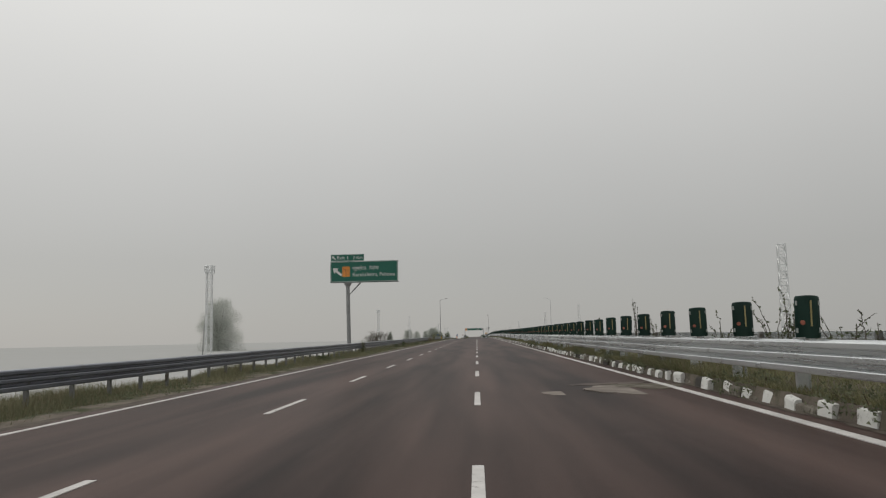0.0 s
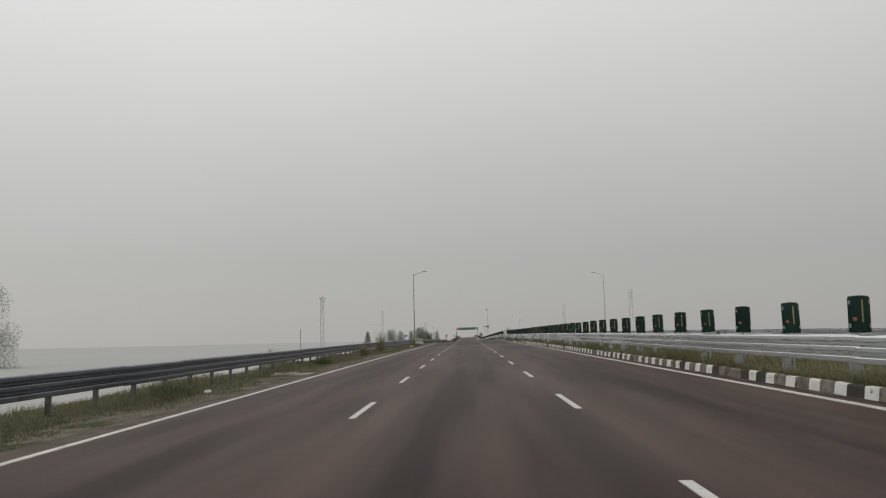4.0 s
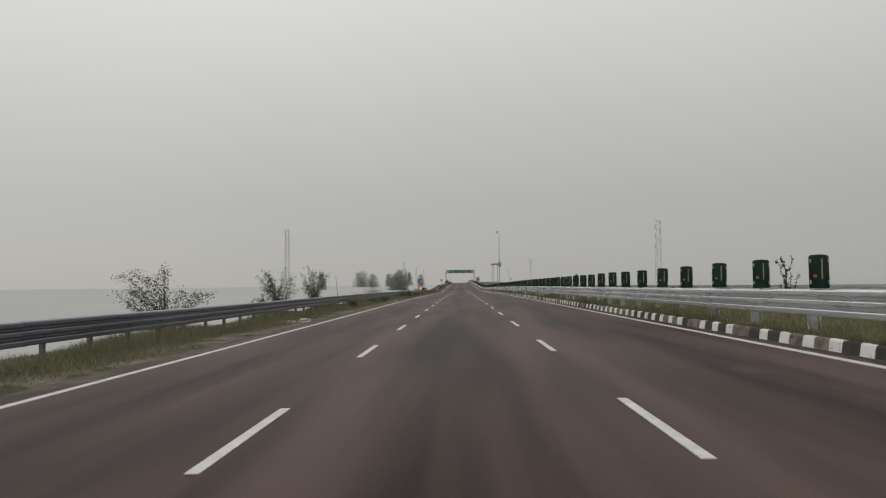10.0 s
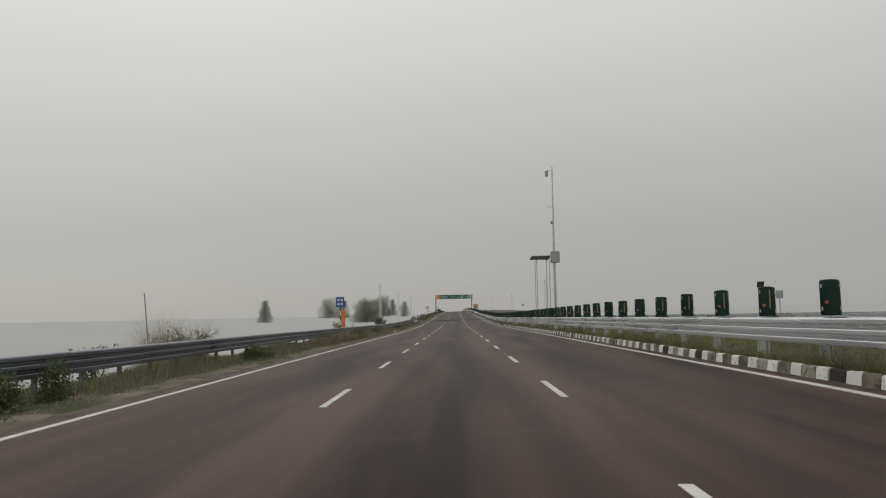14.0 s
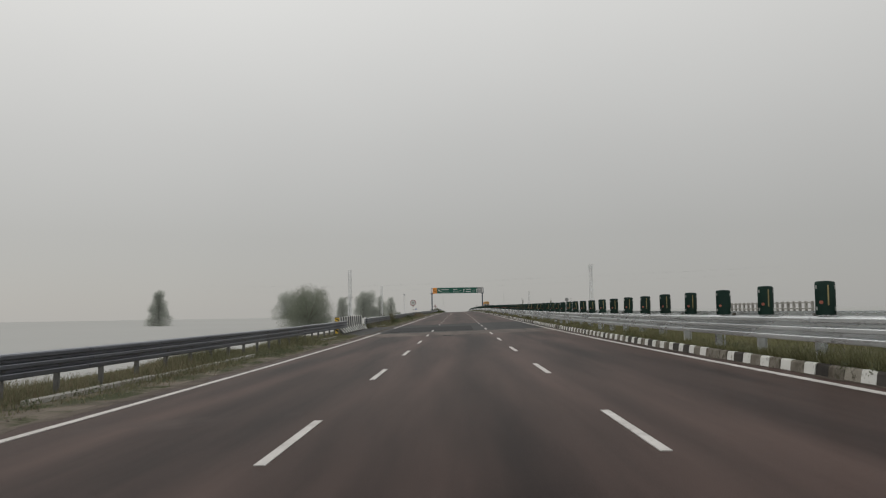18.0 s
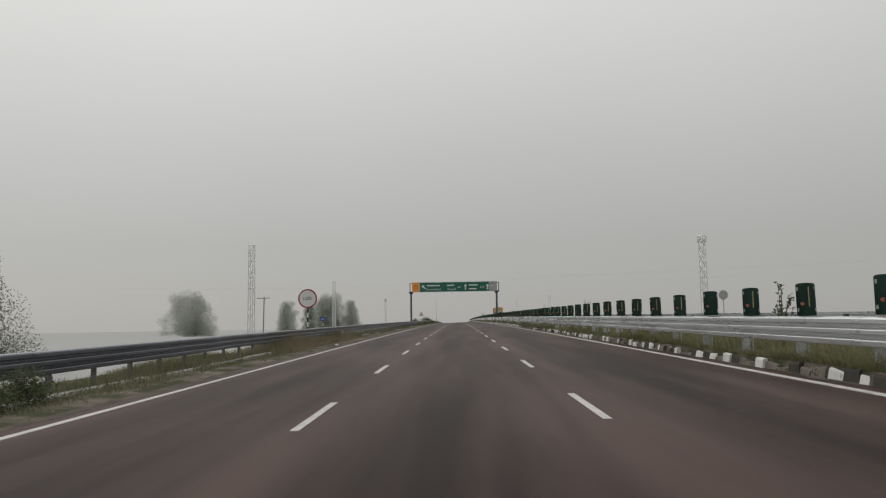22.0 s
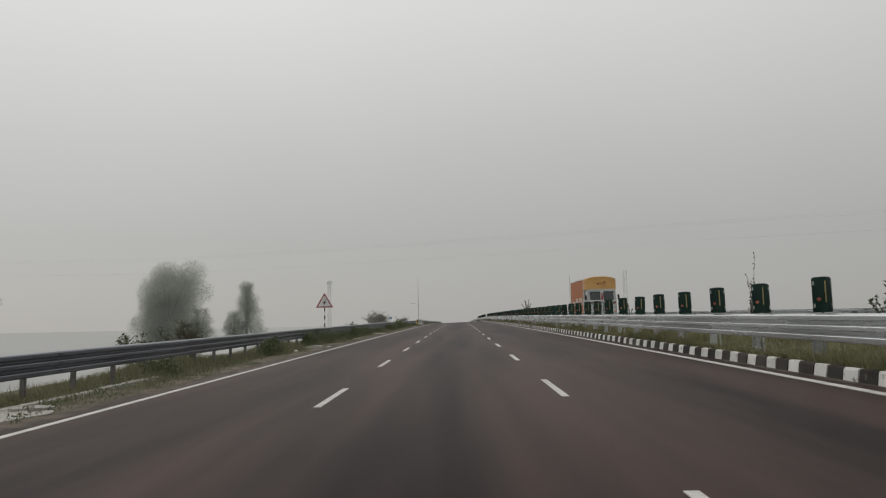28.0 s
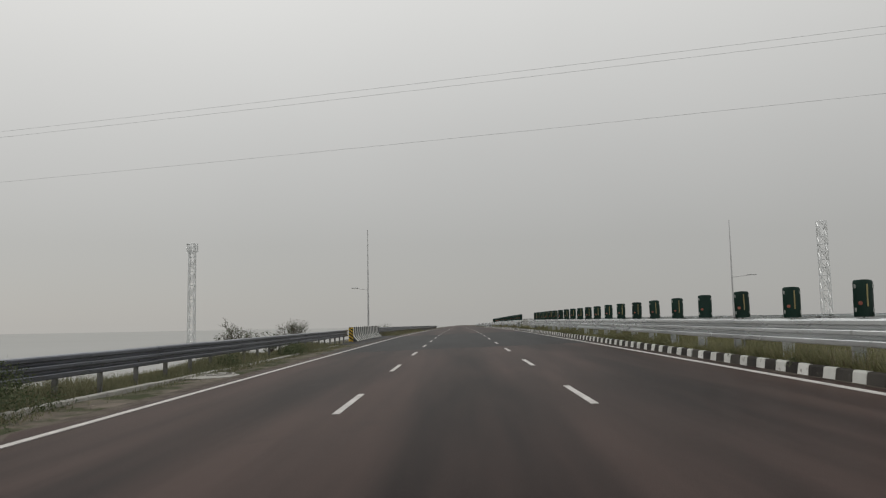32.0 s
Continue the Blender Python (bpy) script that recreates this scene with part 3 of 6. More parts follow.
# ---- guard rails ----
def beam_mesh(name, material, face, length=4.1, size=1.0):
    """A triple-wave steel beam; face: +1 shows its waves towards +x."""
    out = [(0.0, 0.0), (0.088, 0.010), (0.098, 0.028), (0.100, 0.105), (0.092, 0.118), (0.012, 0.136), (0.0, 0.144), (0.0, 0.188), (0.012, 0.196), (0.092, 0.212), (0.100, 0.225), (0.100, 0.285),
           (0.092, 0.298), (0.012, 0.316), (0.0, 0.324), (0.0, 0.368), (0.012, 0.376), (0.092, 0.392), (0.100, 0.405), (0.100, 0.468), (0.085, 0.494), (0.02, 0.512), (0.0, 0.512)]
    loop = [(face * x, z * size) for x, z in out] + [(face * (x - 0.006), z * size) for x, z in reversed(out)]
    sh = Shape().sweep(loop, 0.0, length)
    for z in (0.08, 0.256, 0.435):
        for y in (0.06, 0.16):
            sh.tube((face * 0.100, y, z * size), (face * 0.116, y, z * size), 0.016, n=6)
    return sh.mesh(name, material)


def post_mesh(face, top, foot, material):
    sh = Shape()
    deep = 0.10 if face > 0 else 0.15
    sh.box(-face * deep, -face * (deep - 0.005), -0.055, 0.055, foot, top)
    sh.box(-face * deep, 0.0, -0.055, -0.049, foot, top)
    sh.box(-face * 0.006, 0.0, -0.055, 0.03, foot, top)
    sh.box(-0.004, 0.004 + face * 0.008, -0.05, 0.05, top - 0.42, top - 0.12)
    return sh.mesh("post", material)


def view_drop(y):
    """Lowers the median rail and its screens along the first stretch, to fit the camera's view."""
    return -0.065 * min(1.0, max(0.0, (130.0 - y) / 40.0))


# the screens stand at even steps along the median, each on a post of the rail
SCREEN_K = (-21, 0, 9, 19, 29, 56, 66, 71, 86, 90, 99, 114, 133, 138, 166, 179, 186, 192, 202, 204, 221, 240, 263, 277, 290, 300, 309, 420)
SCREEN_Y = (-39.6, 16.47, 40.38, 67.19, 93.9, 166.37, 192.9, 206.24, 246.35, 256.74, 280.99, 320.49, 371.03, 384.5, 459.52, 494.17, 512.82, 528.76, 555.18, 560.5, 606.02, 656.91, 718.22, 755.7, 790.48, 817.08, 841.1, 1137.4)
SCREEN_STEPS = [float(np.interp(k, SCREEN_K, SCREEN_Y)) for k in range(-20, 420)]


def guard_rail(x, y0, y1, face, low, material, label, group, post_step=2.0, foot=-0.4, sag=0.003, size=1.0, post_rows=()):
    rail = thing("guard_rail", x, y0, 0, label, "guard rail", group)
    dull = POST_ZINC if face > 0 else ZINC
    beam, post = beam_mesh("beam", material, face, size=size), post_mesh(face, low + 0.46 * size, foot, dull)
    k = 0
    while y0 + 4 * k < y1 - 1:
        part("beam", beam, material, rail, at=pose(face * (0.003 if k % 2 else -0.003), 4 * k, low + random.uniform(-sag, sag) + (view_drop(y0 + 4 * k) if x > 0 else 0.0), 0, random.uniform(-0.4, 0.4), 0))
        k += 1
    for y in post_rows or np.arange(y0 + 0.9, y1 - 0.5, post_step).tolist():
        part("post", post, dull, rail, at=pose(-face * (0.008 if face > 0 else 0.07), y - y0, 0, random.uniform(-1, 1), 0, random.uniform(-3, 3)))
    return rail


L_LAB, R_LAB = "dark grey triple-wave steel guard rail on the outer verge", "bright galvanised triple-wave guard rail along the median kerb"
for a, b in ((START - 1.6, 217.6), (237.5, 511.0), (525.4, 790.4), (789.4, 869.0), (889.0, 1100.0)):
    guard_rail(LEFT_RAIL, a, b, 1, 0.41, DARK_ZINC, L_LAB, "outer guard rails", sag=0.007)
for a, b in ((START, 228.6), (242.0, 520.0), (522.0, 800.0), (802.0, 880.0), (894.0, 1100.0)):
    guard_rail(RIGHT_RAIL, a, b, -1, 0.57, ZINC, R_LAB, "median guard rails", foot=0.0, size=0.9126, post_rows=[y for y in SCREEN_STEPS if a < y < b])
for a, b in ((START, 520.0), (520.0, 1100.0)):
    guard_rail(FAR_RAIL, a, b, 1, 0.50, ZINC, "galvanised guard rail on the far edge of the median", "far median guard rails", post_step=6.0, foot=0.0)


# ---- anti-glare screens on the median rail ----
def screen_parts(parent, striped):
    w, h, bow, thick, n = 0.195, 0.67, 0.055, 0.022, 8
    sh = Shape()
    rows = [(0.0, 0.90), (0.012, 1.0), (h - 0.055, 1.0), (h - 0.02, 0.965), (h, 0.86)]
    for side in (0, 1):
        for z, k in rows:
            for i in range(n + 1):
                u = -1 + 2 * i / n
                lift = 0.012 * (1 - u * u) if z > h - 0.03 else 0.0
                sh.v.append((u * w * k, -bow * (1 - u * u) + side * thick, z + lift))
    m, c = len(rows) * (n + 1), n + 1
    for r in range(len(rows) - 1):
        for i in range(n):
            a = r * c + i
            sh.f += [(a, a + 1, a + c + 1, a + c), (m + a + c, m + a + c + 1, m + a + 1, m + a)]
    edge = [i for i in range(c)] + [r * c + n for r in range(1, len(rows))] + [(len(rows) - 1) * c + i for i in range(n - 1, -1, -1)] + [r * c for r in range(len(rows) - 2, 0, -1)]
    sh.f += [(edge[i], m + edge[i], m + edge[(i + 1) % len(edge)], edge[(i + 1) % len(edge)]) for i in range(len(edge))]
    smooth(part("panel", sh, SCREEN, parent))
    if striped:
        part("stripe", Shape().box(0.020, 0.046, -0.068, -0.045, 0.19, 0.60, 0.004), STRIPE, parent, "amber reflective stripe")
    part("reflector", Shape().plate(circle(0.036, 14, -0.10, 0.25), -0.058, -0.03), ORANGE, parent, "round orange reflector")
    for x in (-0.176, 0.176):
        for z in (0.09, 0.52):
            part("clip", Shape().box(x - 0.014, x + 0.014, -0.022, 0.012, z, z + 0.075, 0.003), CLIP, parent)
    part("stand", Shape().tube((0, 0.03, -0.90), (0, 0.03, 0.30), 0.025, n=6), ZINC, parent)


S_LAB = "dark green curved glare screen with amber stripe on the median rail"
SCREEN_SIZE, SCREEN_FOOT = 0.9126, 1.0445
screens = []
for striped in (True, False):
    ob = thing("glare_screen", SCREEN_X, START, SCREEN_FOOT, S_LAB if striped else "dark green curved glare screen with only an orange reflector", "glare screen", "glare screens")
    screen_parts(ob, striped)
    ob.scale = (SCREEN_SIZE,) * 3
    screens.append(ob)
rng = random.Random(5)
for y in SCREEN_STEPS[2:]:
    if 227.5 < y < 243.5 or 880 < y < 894 or y > 960:
        continue
    lean = rng.uniform(-1.6, 1.6)
    copy_thing(screens[1 if rng.random() < 0.14 else 0], pose(SCREEN_X + rng.uniform(-0.015, 0.015), y, SCREEN_FOOT + view_drop(y) + rng.uniform(-0.012, 0.012), rng.uniform(-2, 2), lean, rng.uniform(-7, 7)))
copy_thing(screens[1], pose(9.4, 241.7, 0.92, 0, 0, 4))
for ob, y in zip(screens, SCREEN_STEPS):
    ob.matrix_basis = pose(SCREEN_X, y, SCREEN_FOOT + view_drop(y)) @ Matrix.Diagonal((*ob.scale, 1))

# ---- median kerb of painted stones ----
def stone(name, material, seed):
    r = random.Random(seed)
    j = lambda: r.uniform(-0.006, 0.006)
    loop = [(0.0, 0.0), (0.022 + j(), 0.175 + j()), (0.034, 0.202 + j()), (0.055, 0.212 + j()), (0.12, 0.212), (0.12, 0.0)]
    half = 0.214 if material is WHITE else 0.258
    return Shape().sweep(loop, -half, half).mesh(name, material)


STONES = {m: [stone("kerb_stone", m, 3 * i) for i in range(3)] for m in (WHITE, BLACK, WORN)}
kerbs = [thing("kerb", KERB_X, y, 0, lab, "kerb", kind="structure") for y, lab in
         ((330.0, "kerb of black and white painted stones, paint flaking"), (712.0, "freshly painted black and white kerb stones along the median"), (0.0, "weathered black and white kerb stones along the median"))]
rest = {WHITE: Shape(), BLACK: Shape(), WORN: Shape()}
k, y = 0, START
first = 724.68 - 0.4896 * 2 * 780
while True:
    y = first + 0.4896 * k
    k += 1
    if y > 1000:
        break
    if y < START or 229.0 < y < 241.3 or 880.5 < y < 893:
        continue
    m = (BLACK, WHITE)[k % 2]
    broken = 188 < y < 229 or y < 67 or 572 < y < 640 or 436 < y < 462
    if 202 < y < 229:
        if rng.random() < 0.3:
            continue
        m = WORN
    elif broken:
        if noise.noise((0, y * 0.35, 9.0)) > (0.55 if y < 67 else 0.32) or (619 < y < 634 and rng.random() < 0.8):
            continue
        if rng.random() < 0.75:
            m = WORN if m is BLACK or rng.random() < 0.2 else m
    elif y < 712 and m is BLACK and rng.random() < 0.7:
        m = WORN
    elif y < 712 and m is WHITE and rng.random() < 0.12:
        m = WORN
    tilt = 7 if broken else 1.6
    at = pose(0.02 * rng.uniform(-1, 1) * (3 if broken else 0.4), y, (-0.02 - 0.09 * rng.random() if broken and m is WORN else 0.0) - 0.05 * rng.random() * (1.4 if broken else 0.1), rng.uniform(-tilt, tilt), rng.uniform(-tilt, tilt), rng.uniform(-tilt, tilt))
    me = STONES[m][k % 3]
    if 330 <= y < 470:
        part("kerb_stone", me, m, kerbs[0], at=pose(0, -330, 0) @ at)
    elif 712 <= y < 858:
        part("kerb_stone", me, m, kerbs[1], at=pose(0, -712, 0) @ at)
    else:
        rest[m].add([(at @ v.co)[:] for v in me.vertices], [tuple(p.vertices) for p in me.polygons])
for m in rest:
    tagged(part("kerb_stones", rest[m], m, kerbs[2]), kind="stuff")
far_kerb = Shape()
y = START
while y < 1000:
    far_kerb.box(2 * MEDIAN - KERB_X - 0.22, 2 * MEDIAN - KERB_X, y, y + 3.9, 0.0, 0.25, 0.02)
    y += 4
tagged(new("kerb", far_kerb.mesh("kerb", CONCRETE)), "plain concrete kerb beyond the median", "kerb", kind="structure")


# ---- concrete safety barriers at the bridges ----
def barrier(x, y0, y1, face, top, label, hazard=True, band=0.62):
    """face: +1 turns its sloped foot towards +x. Painted in upright black and white bands."""
    ob = thing("safety_barrier", x, y0, 0, label, "barrier", "bridge barriers")
    prof = [(0.45, 0.0), (0.45, 0.05), (0.17, 0.33), (0.11, 0.46), (0.065, top - 0.02), (0.045, top), (-0.13, top), (-0.15, top - 0.02), (-0.15, 0.0)]
    loop = [(face * px, pz) for px, pz in prof]
    n = max(2, round((y1 - y0) / band))
    step = (y1 - y0) / n
    meshes = [Shape().sweep(loop, 0.001, step - 0.001).mesh("painted_band", m) for m in (BAND_BLACK, WHITE)]
    for i in range(n):
        part("painted_band", meshes[i % 2], BLACK, ob, at=pose(0, step * i, 0))
    if hazard:
        lo, hi = sorted((face * -0.15, face * 0.20))
        board = part("hazard_face", Shape().box(lo, hi, -0.06, -0.004, 0.02, top - 0.03), YELLOW, ob, "yellow and black slanted hazard paint on the end")
        w = hi - lo
        for i in range(4):
            z = 0.05 + i * (top - 0.1) / 4
            d = face * 0.24
            za, zb = (z, z + d) if d > 0 else (z - d, z)
            pts = [(lo + 0.004, max(0.03, zb)), (hi - 0.004, max(0.03, za)), (hi - 0.004, min(top - 0.04, za + 0.13)), (lo + 0.004, min(top - 0.04, zb + 0.13))]
            if pts[2][1] > pts[1][1] and pts[3][1] > pts[0][1]:
                part("hazard_stripe", Shape().plate(pts, -0.066, -0.058), INK, board)
    return ob


barrier(-8.43, 218.65, 237.6, 1, 1.05, "black and white banded concrete barrier with a hazard-striped end")
barrier(6.86, 229.2, 241.2, -1, 1.16, "black and white banded concrete barrier standing in the median", hazard=False, band=0.5)
barrier(-9.05, 511.8, 525.5, 1, 1.22, "black and white banded concrete barrier beside the repaired road")
barrier(-8.35, 869.8, 889.0, 1, 1.10, "black and white banded concrete barrier at the last bridge")
barrier(6.86, 880.8, 893.0, -1, 1.16, "black and white banded concrete barrier in the far median", hazard=False, band=0.5)
for y in (228.3, 241.6):
    end = thing("rail_end", 6.45, y, 0, "flared galvanised rail end bolted to the concrete barrier", "rail end", "rail ends")
    sh = Shape().sweep([(-0.10, 0.48), (-0.02, 0.44), (0.0, 0.50), (0.0, 1.0), (-0.06, 1.03), (-0.08, 0.9), (-0.05, 0.76), (-0.10, 0.62)], -0.3, 0.45)
    part("end_shoe", sh, ZINC, end)
    part("end_post", Shape().box(0.02, 0.14, -0.15, -0.05, 0.0, 0.9), ZINC, end)
    for z in (0.58, 0.75, 0.92):
        part("bolt", Shape().tube((-0.09, 0.2, z), (-0.12, 0.2, z), 0.02, n=6), STEEL, end)
for y, turn in ((237.9, -1), (525.8, -1), (889.3, -1)):
    end = thing("rail_end", LEFT_RAIL, y, 0, "flared galvanised rail end bolted to the outer concrete barrier", "rail end", "rail ends")
    sh = Shape().sweep([(0.106, 0.42), (0.03, 0.39), (0.0, 0.42), (0.0, 0.92), (0.04, 0.935), (0.106, 0.88), (0.03, 0.76), (0.106, 0.64), (0.03, 0.54)], -0.16, 0.12)
    part("end_shoe", sh, DARK_ZINC, end)
    part("end_post", Shape().box(-0.16, -0.02, -0.1, 0.0, -0.3, 0.85), ZINC, end)
    part("toe", Shape().add([(0.0, 0.35 * turn, -0.1), (0.33, 0.5 * turn, -0.1), (0.0, 0.95 * turn, -0.1), (-0.1, 0.8 * turn, 0.34)], [(0, 1, 3), (1, 2, 3), (2, 0, 3), (0, 2, 1)]), WHITE, end, "whitewashed mortar toe")
    for z in (0.50, 0.67, 0.84):
        part("bolt", Shape().tube((0.10, 0.2, z), (0.13, 0.2, z), 0.02, n=6), STEEL, end)
marker = thing("hazard_marker", 7.02, 226.5, 0.15, "yellow and black slanted hazard board above the median rail", "hazard marker")
part("post", Shape().tube((0, 0.03, 0), (0, 0.03, 1.3), 0.03), POLE, marker)
part("board", Shape().box(-0.165, 0.165, -0.01, 0.01, 0.78, 1.38, 0.005), YELLOW, marker)
for i in range(3):
    z = 0.70 + 0.22 * i
    part("stripe", Shape().plate([(-0.16, max(0.785, z)), (0.16, z + 0.15), (0.16, min(1.375, z + 0.26)), (-0.16, z + 0.11)], -0.016, -0.009), INK, marker)
for i, (x, y, s) in enumerate(((6.85, 226.6, 0.34), (6.72, 227.5, 0.3), (6.95, 225.4, 0.3), (6.45, 225.0, 0.25), (6.5, 223.2, 0.22), (6.42, 220.6, 0.2), (6.5, 217.4, 0.22), (6.45, 213.8, 0.18), (6.46, 243.6, 0.2))):
    gen = np.random.default_rng(400 + i)
    sh = Shape().box(-s, s, -1.3 * s, 1.3 * s, 0.0, 0.28 * s + 0.05, 0.03)
    sh.v = [tuple(np.array(p) + gen.normal(0, 0.05 * s, 3)) for p in sh.v]
    ob = new("concrete_rubble", sh.mesh("concrete_rubble", WORN if i % 3 else CONCRETE))
    ob.matrix_basis = pose(x, y, 0.19, 0, gen.uniform(-6, 6), gen.uniform(-25, 25))
    tagged(ob, "broken pale concrete lump lying behind the kerb", "rubble", "rubble")
far_rail = thing("bridge_railing", 25.5, 511.0, -0.1, "pale concrete post railing on the far side of the bridge", "railing")
for i in range(17):
    part("baluster", Shape().box(-0.09, 0.09, i - 0.09, i + 0.09, 0.0, 1.15, 0.015), CONCRETE, far_rail)
for z in (0.55, 0.98):
    part("rail", Shape().box(-0.05, 0.05, -0.2, 16.2, z, z + 0.10), CONCRETE, far_rail)


# ---- signs ----
def sign_frame(parent, x0, x1, z0, z1, y, w=0.035, material=SIGN_WHITE):
    for a, b, c, d in ((x0, x1, z0, z0 + w), (x0, x1, z1 - w, z1), (x0, x0 + w, z0 + w, z1 - w), (x1 - w, x1, z0 + w, z1 - w)):
        part("border", Shape().box(a, b, y - 0.006, y, c, d), material, parent)


exit_sign = thing("exit_sign", -10.86, 72.9, -0.25, "green cantilever exit sign on a thick grey post beside the road", "road sign")
part("post", Shape().tube((0.30, 0.2, 0), (0.18, 0.2, 6.95), 0.20, 0.185, 20), POLE, exit_sign)
part("base_plate", Shape().box(-0.10, 0.70, -0.2, 0.6, 0, 0.05), POLE, exit_sign)
part("flange", Shape().tube((0.18, 0.2, 6.70), (0.18, 0.2, 7.0), 0.22, 0.40, 20), POLE, exit_sign)
for dy in (0.05, 0.45):
    part("strut", Shape().tube((0.36, 0.2, 5.9), (1.45, dy, 7.05), 0.045), POLE, exit_sign)
for z in (7.10, 9.10):
    for y in (0.06, 0.5):
        part("frame_bar", Shape().box(-1.5, 5.2, y - 0.03, y + 0.03, z - 0.03, z + 0.03), POLE, exit_sign)
for i in range(8):
    x = -1.4 + i * 0.93
    part("brace", Shape().tube((x, 0.06, 7.10), (x, 0.5, 9.10), 0.025, n=6), POLE, exit_sign)
    part("brace", Shape().tube((x, 0.5, 7.10), (x, 0.5, 9.10), 0.025, n=6), POLE, exit_sign)
board = part("main_board", Shape().box(-1.50, 5.17, -0.03, 0.0, 7.10, 9.16, 0.008), SIGN_GREEN, exit_sign, "green board with white writing")
sign_frame(board, -1.46, 5.13, 7.14, 9.12, -0.031)
arrow(-0.82, 8.14, 0.95, 50, -0.032, SIGN_WHITE, board)
shield = part("route_shield", Shape().box(-0.30, 0.42, -0.042, -0.03, 7.63, 8.63), SIGN_ORANGE, board, "orange route shield")
sp = [(-0.22, 8.53), (0.34, 8.53), (0.30, 8.38), (0.34, 7.91), (0.06, 7.75), (-0.22, 7.91), (-0.18, 8.38)]
for i in range(7):
    (xa, za), (xb, zb) = sp[i], sp[(i + 1) % 7]
    part("outline", Shape().tube((xa, -0.044, za), (xb, -0.044, zb), 0.012, n=4), INK, shield)
part("bar", Shape().box(-0.16, 0.28, -0.047, -0.042, 8.35, 8.40), INK, shield)
letters("SH", -0.08, 0.20, 8.11, 8.26, -0.046, INK, shield)
letters("6", 0.0, 0.13, 7.86, 8.05, -0.046, INK, shield)
letters("\u0915\u0941\u0930\u0941\u0915\u094d\u0937\u0947\u0924\u094d\u0930,  \u093f\u092a\u0939\u094b\u0935\u093e", 0.70, 3.30, 8.18, 8.70, -0.034, SIGN_WHITE, board)
letters("Kurukshetra, Pehowa", 0.72, 4.88, 7.58, 8.02, -0.034, SIGN_WHITE, board)
small = part("exit_plate", Shape().box(-1.46, 1.85, -0.02, 0.0, 9.18, 9.85, 0.006), SIGN_GREEN, exit_sign, "narrow green exit plate")
sign_frame(small, -1.44, 1.83, 9.20, 9.83, -0.021, 0.025)
arrow(-1.15, 9.51, 0.42, 45, -0.022, SIGN_WHITE, small)
letters("Exit 1", -0.82, 0.24, 9.36, 9.68, -0.023, SIGN_WHITE, small)
letters("2 Km", 0.75, 1.68, 9.36, 9.68, -0.023, SIGN_WHITE, small)

# gantry over the carriageway
gantry = thing("sign_gantry", 0, 713.4, 0, "blue-grey steel gantry carrying a long green direction board", "gantry")
for x, name in ((-9.15, "outer"), (8.1, "inner")):
    foot = 0.17 if x > 0 else -0.1
    part("column", Shape().tube((x, 0, foot), (x, 0, 6.35), 0.21, 0.19, 18), STEEL, gantry)
    part("column_head", Shape().tube((x, 0, 6.1), (x, 0, 6.6), 0.2, 0.55, 12), STEEL, gantry)
    part("base_plate", Shape().box(x - 0.4, x + 0.4, -0.4, 0.4, foot - 0.1, foot + 0.04), STEEL, gantry)
    edge = x + (0.45 if x > 0 else -0.2)
    for y in (-0.45, 0.45):
        part("end_frame", Shape().box(edge - 0.05, edge + 0.05, y - 0.05, y + 0.05, 6.53, 8.3), STEEL, gantry)
    part("end_frame", Shape().box(edge - 0.05, edge + 0.05, -0.45, 0.45, 8.2, 8.3), STEEL, gantry)
for z in (6.58, 8.25):
    for y in (-0.45, 0.45):
        part("chord", Shape().box(-9.3, 8.50, y - 0.05, y + 0.05, z - 0.05, z + 0.05), STEEL, gantry)
for i in range(16):
    x = -9.1 + i * 1.072
    part("lacing", Shape().tube((x, -0.45, 6.58), (x + 0.536, 0.45, 6.58), 0.028, n=6), STEEL, gantry)
    part("lacing", Shape().tube((x + 0.536, 0.45, 6.58), (x + 1.072, -0.45, 6.58), 0.028, n=6), STEEL, gantry)
    part("lacing", Shape().tube((x, -0.45, 6.58), (x + 0.536, -0.45, 6.95), 0.028, n=6), STEEL, gantry)
    part("lacing", Shape().tube((x + 0.536, -0.45, 6.95), (x + 1.072, -0.45, 6.58), 0.028, n=6), STEEL, gantry)
    part("upright", Shape().tube((x + 0.536, -0.45, 6.58), (x + 0.536, -0.45, 8.25), 0.028, n=6), STEEL, gantry)
for x in (-3.1, 2.9):
    part("splice", Shape().box(x - 0.12, x + 0.12, -0.55, 0.55, 6.48, 7.0, 0.01), STEEL, gantry)
gb = part("green_board", Shape().box(-7.40, 6.62, -0.60, -0.54, 6.48, 8.45, 0.01), SIGN_GREEN, gantry, "long green board with white writing")
sign_frame(gb, -7.36, 6.58, 6.52, 8.41, -0.601, 0.04)
ob_ = part("orange_board", Shape().box(-8.90, -7.42, -0.60, -0.54, 6.48, 8.45, 0.01), SIGN_ORANGE, gantry, "orange exit panel")
part("emblem", Shape().plate(circle(0.45, 20, -8.16, 7.47), -0.606, -0.60), INK, ob_)
part("emblem", Shape().plate(circle(0.37, 20, -8.16, 7.47), -0.610, -0.606), SIGN_ORANGE, ob_)
wb = part("pale_board", Shape().box(6.64, 8.20, -0.60, -0.54, 6.48, 8.45, 0.01), SIGN_BACK, gantry, "pale grey panel")
part("bar", Shape().box(6.9, 7.5, -0.606, -0.6, 7.5, 7.65), SIGN_WHITE, wb)
arrow(-6.55, 7.50, 0.95, 50, -0.602, SIGN_WHITE, gb)
arrow(1.82, 7.45, 0.95, 0, -0.602, SIGN_WHITE, gb)
arrow(6.25, 7.45, 0.95, 0, -0.602, SIGN_WHITE, gb)
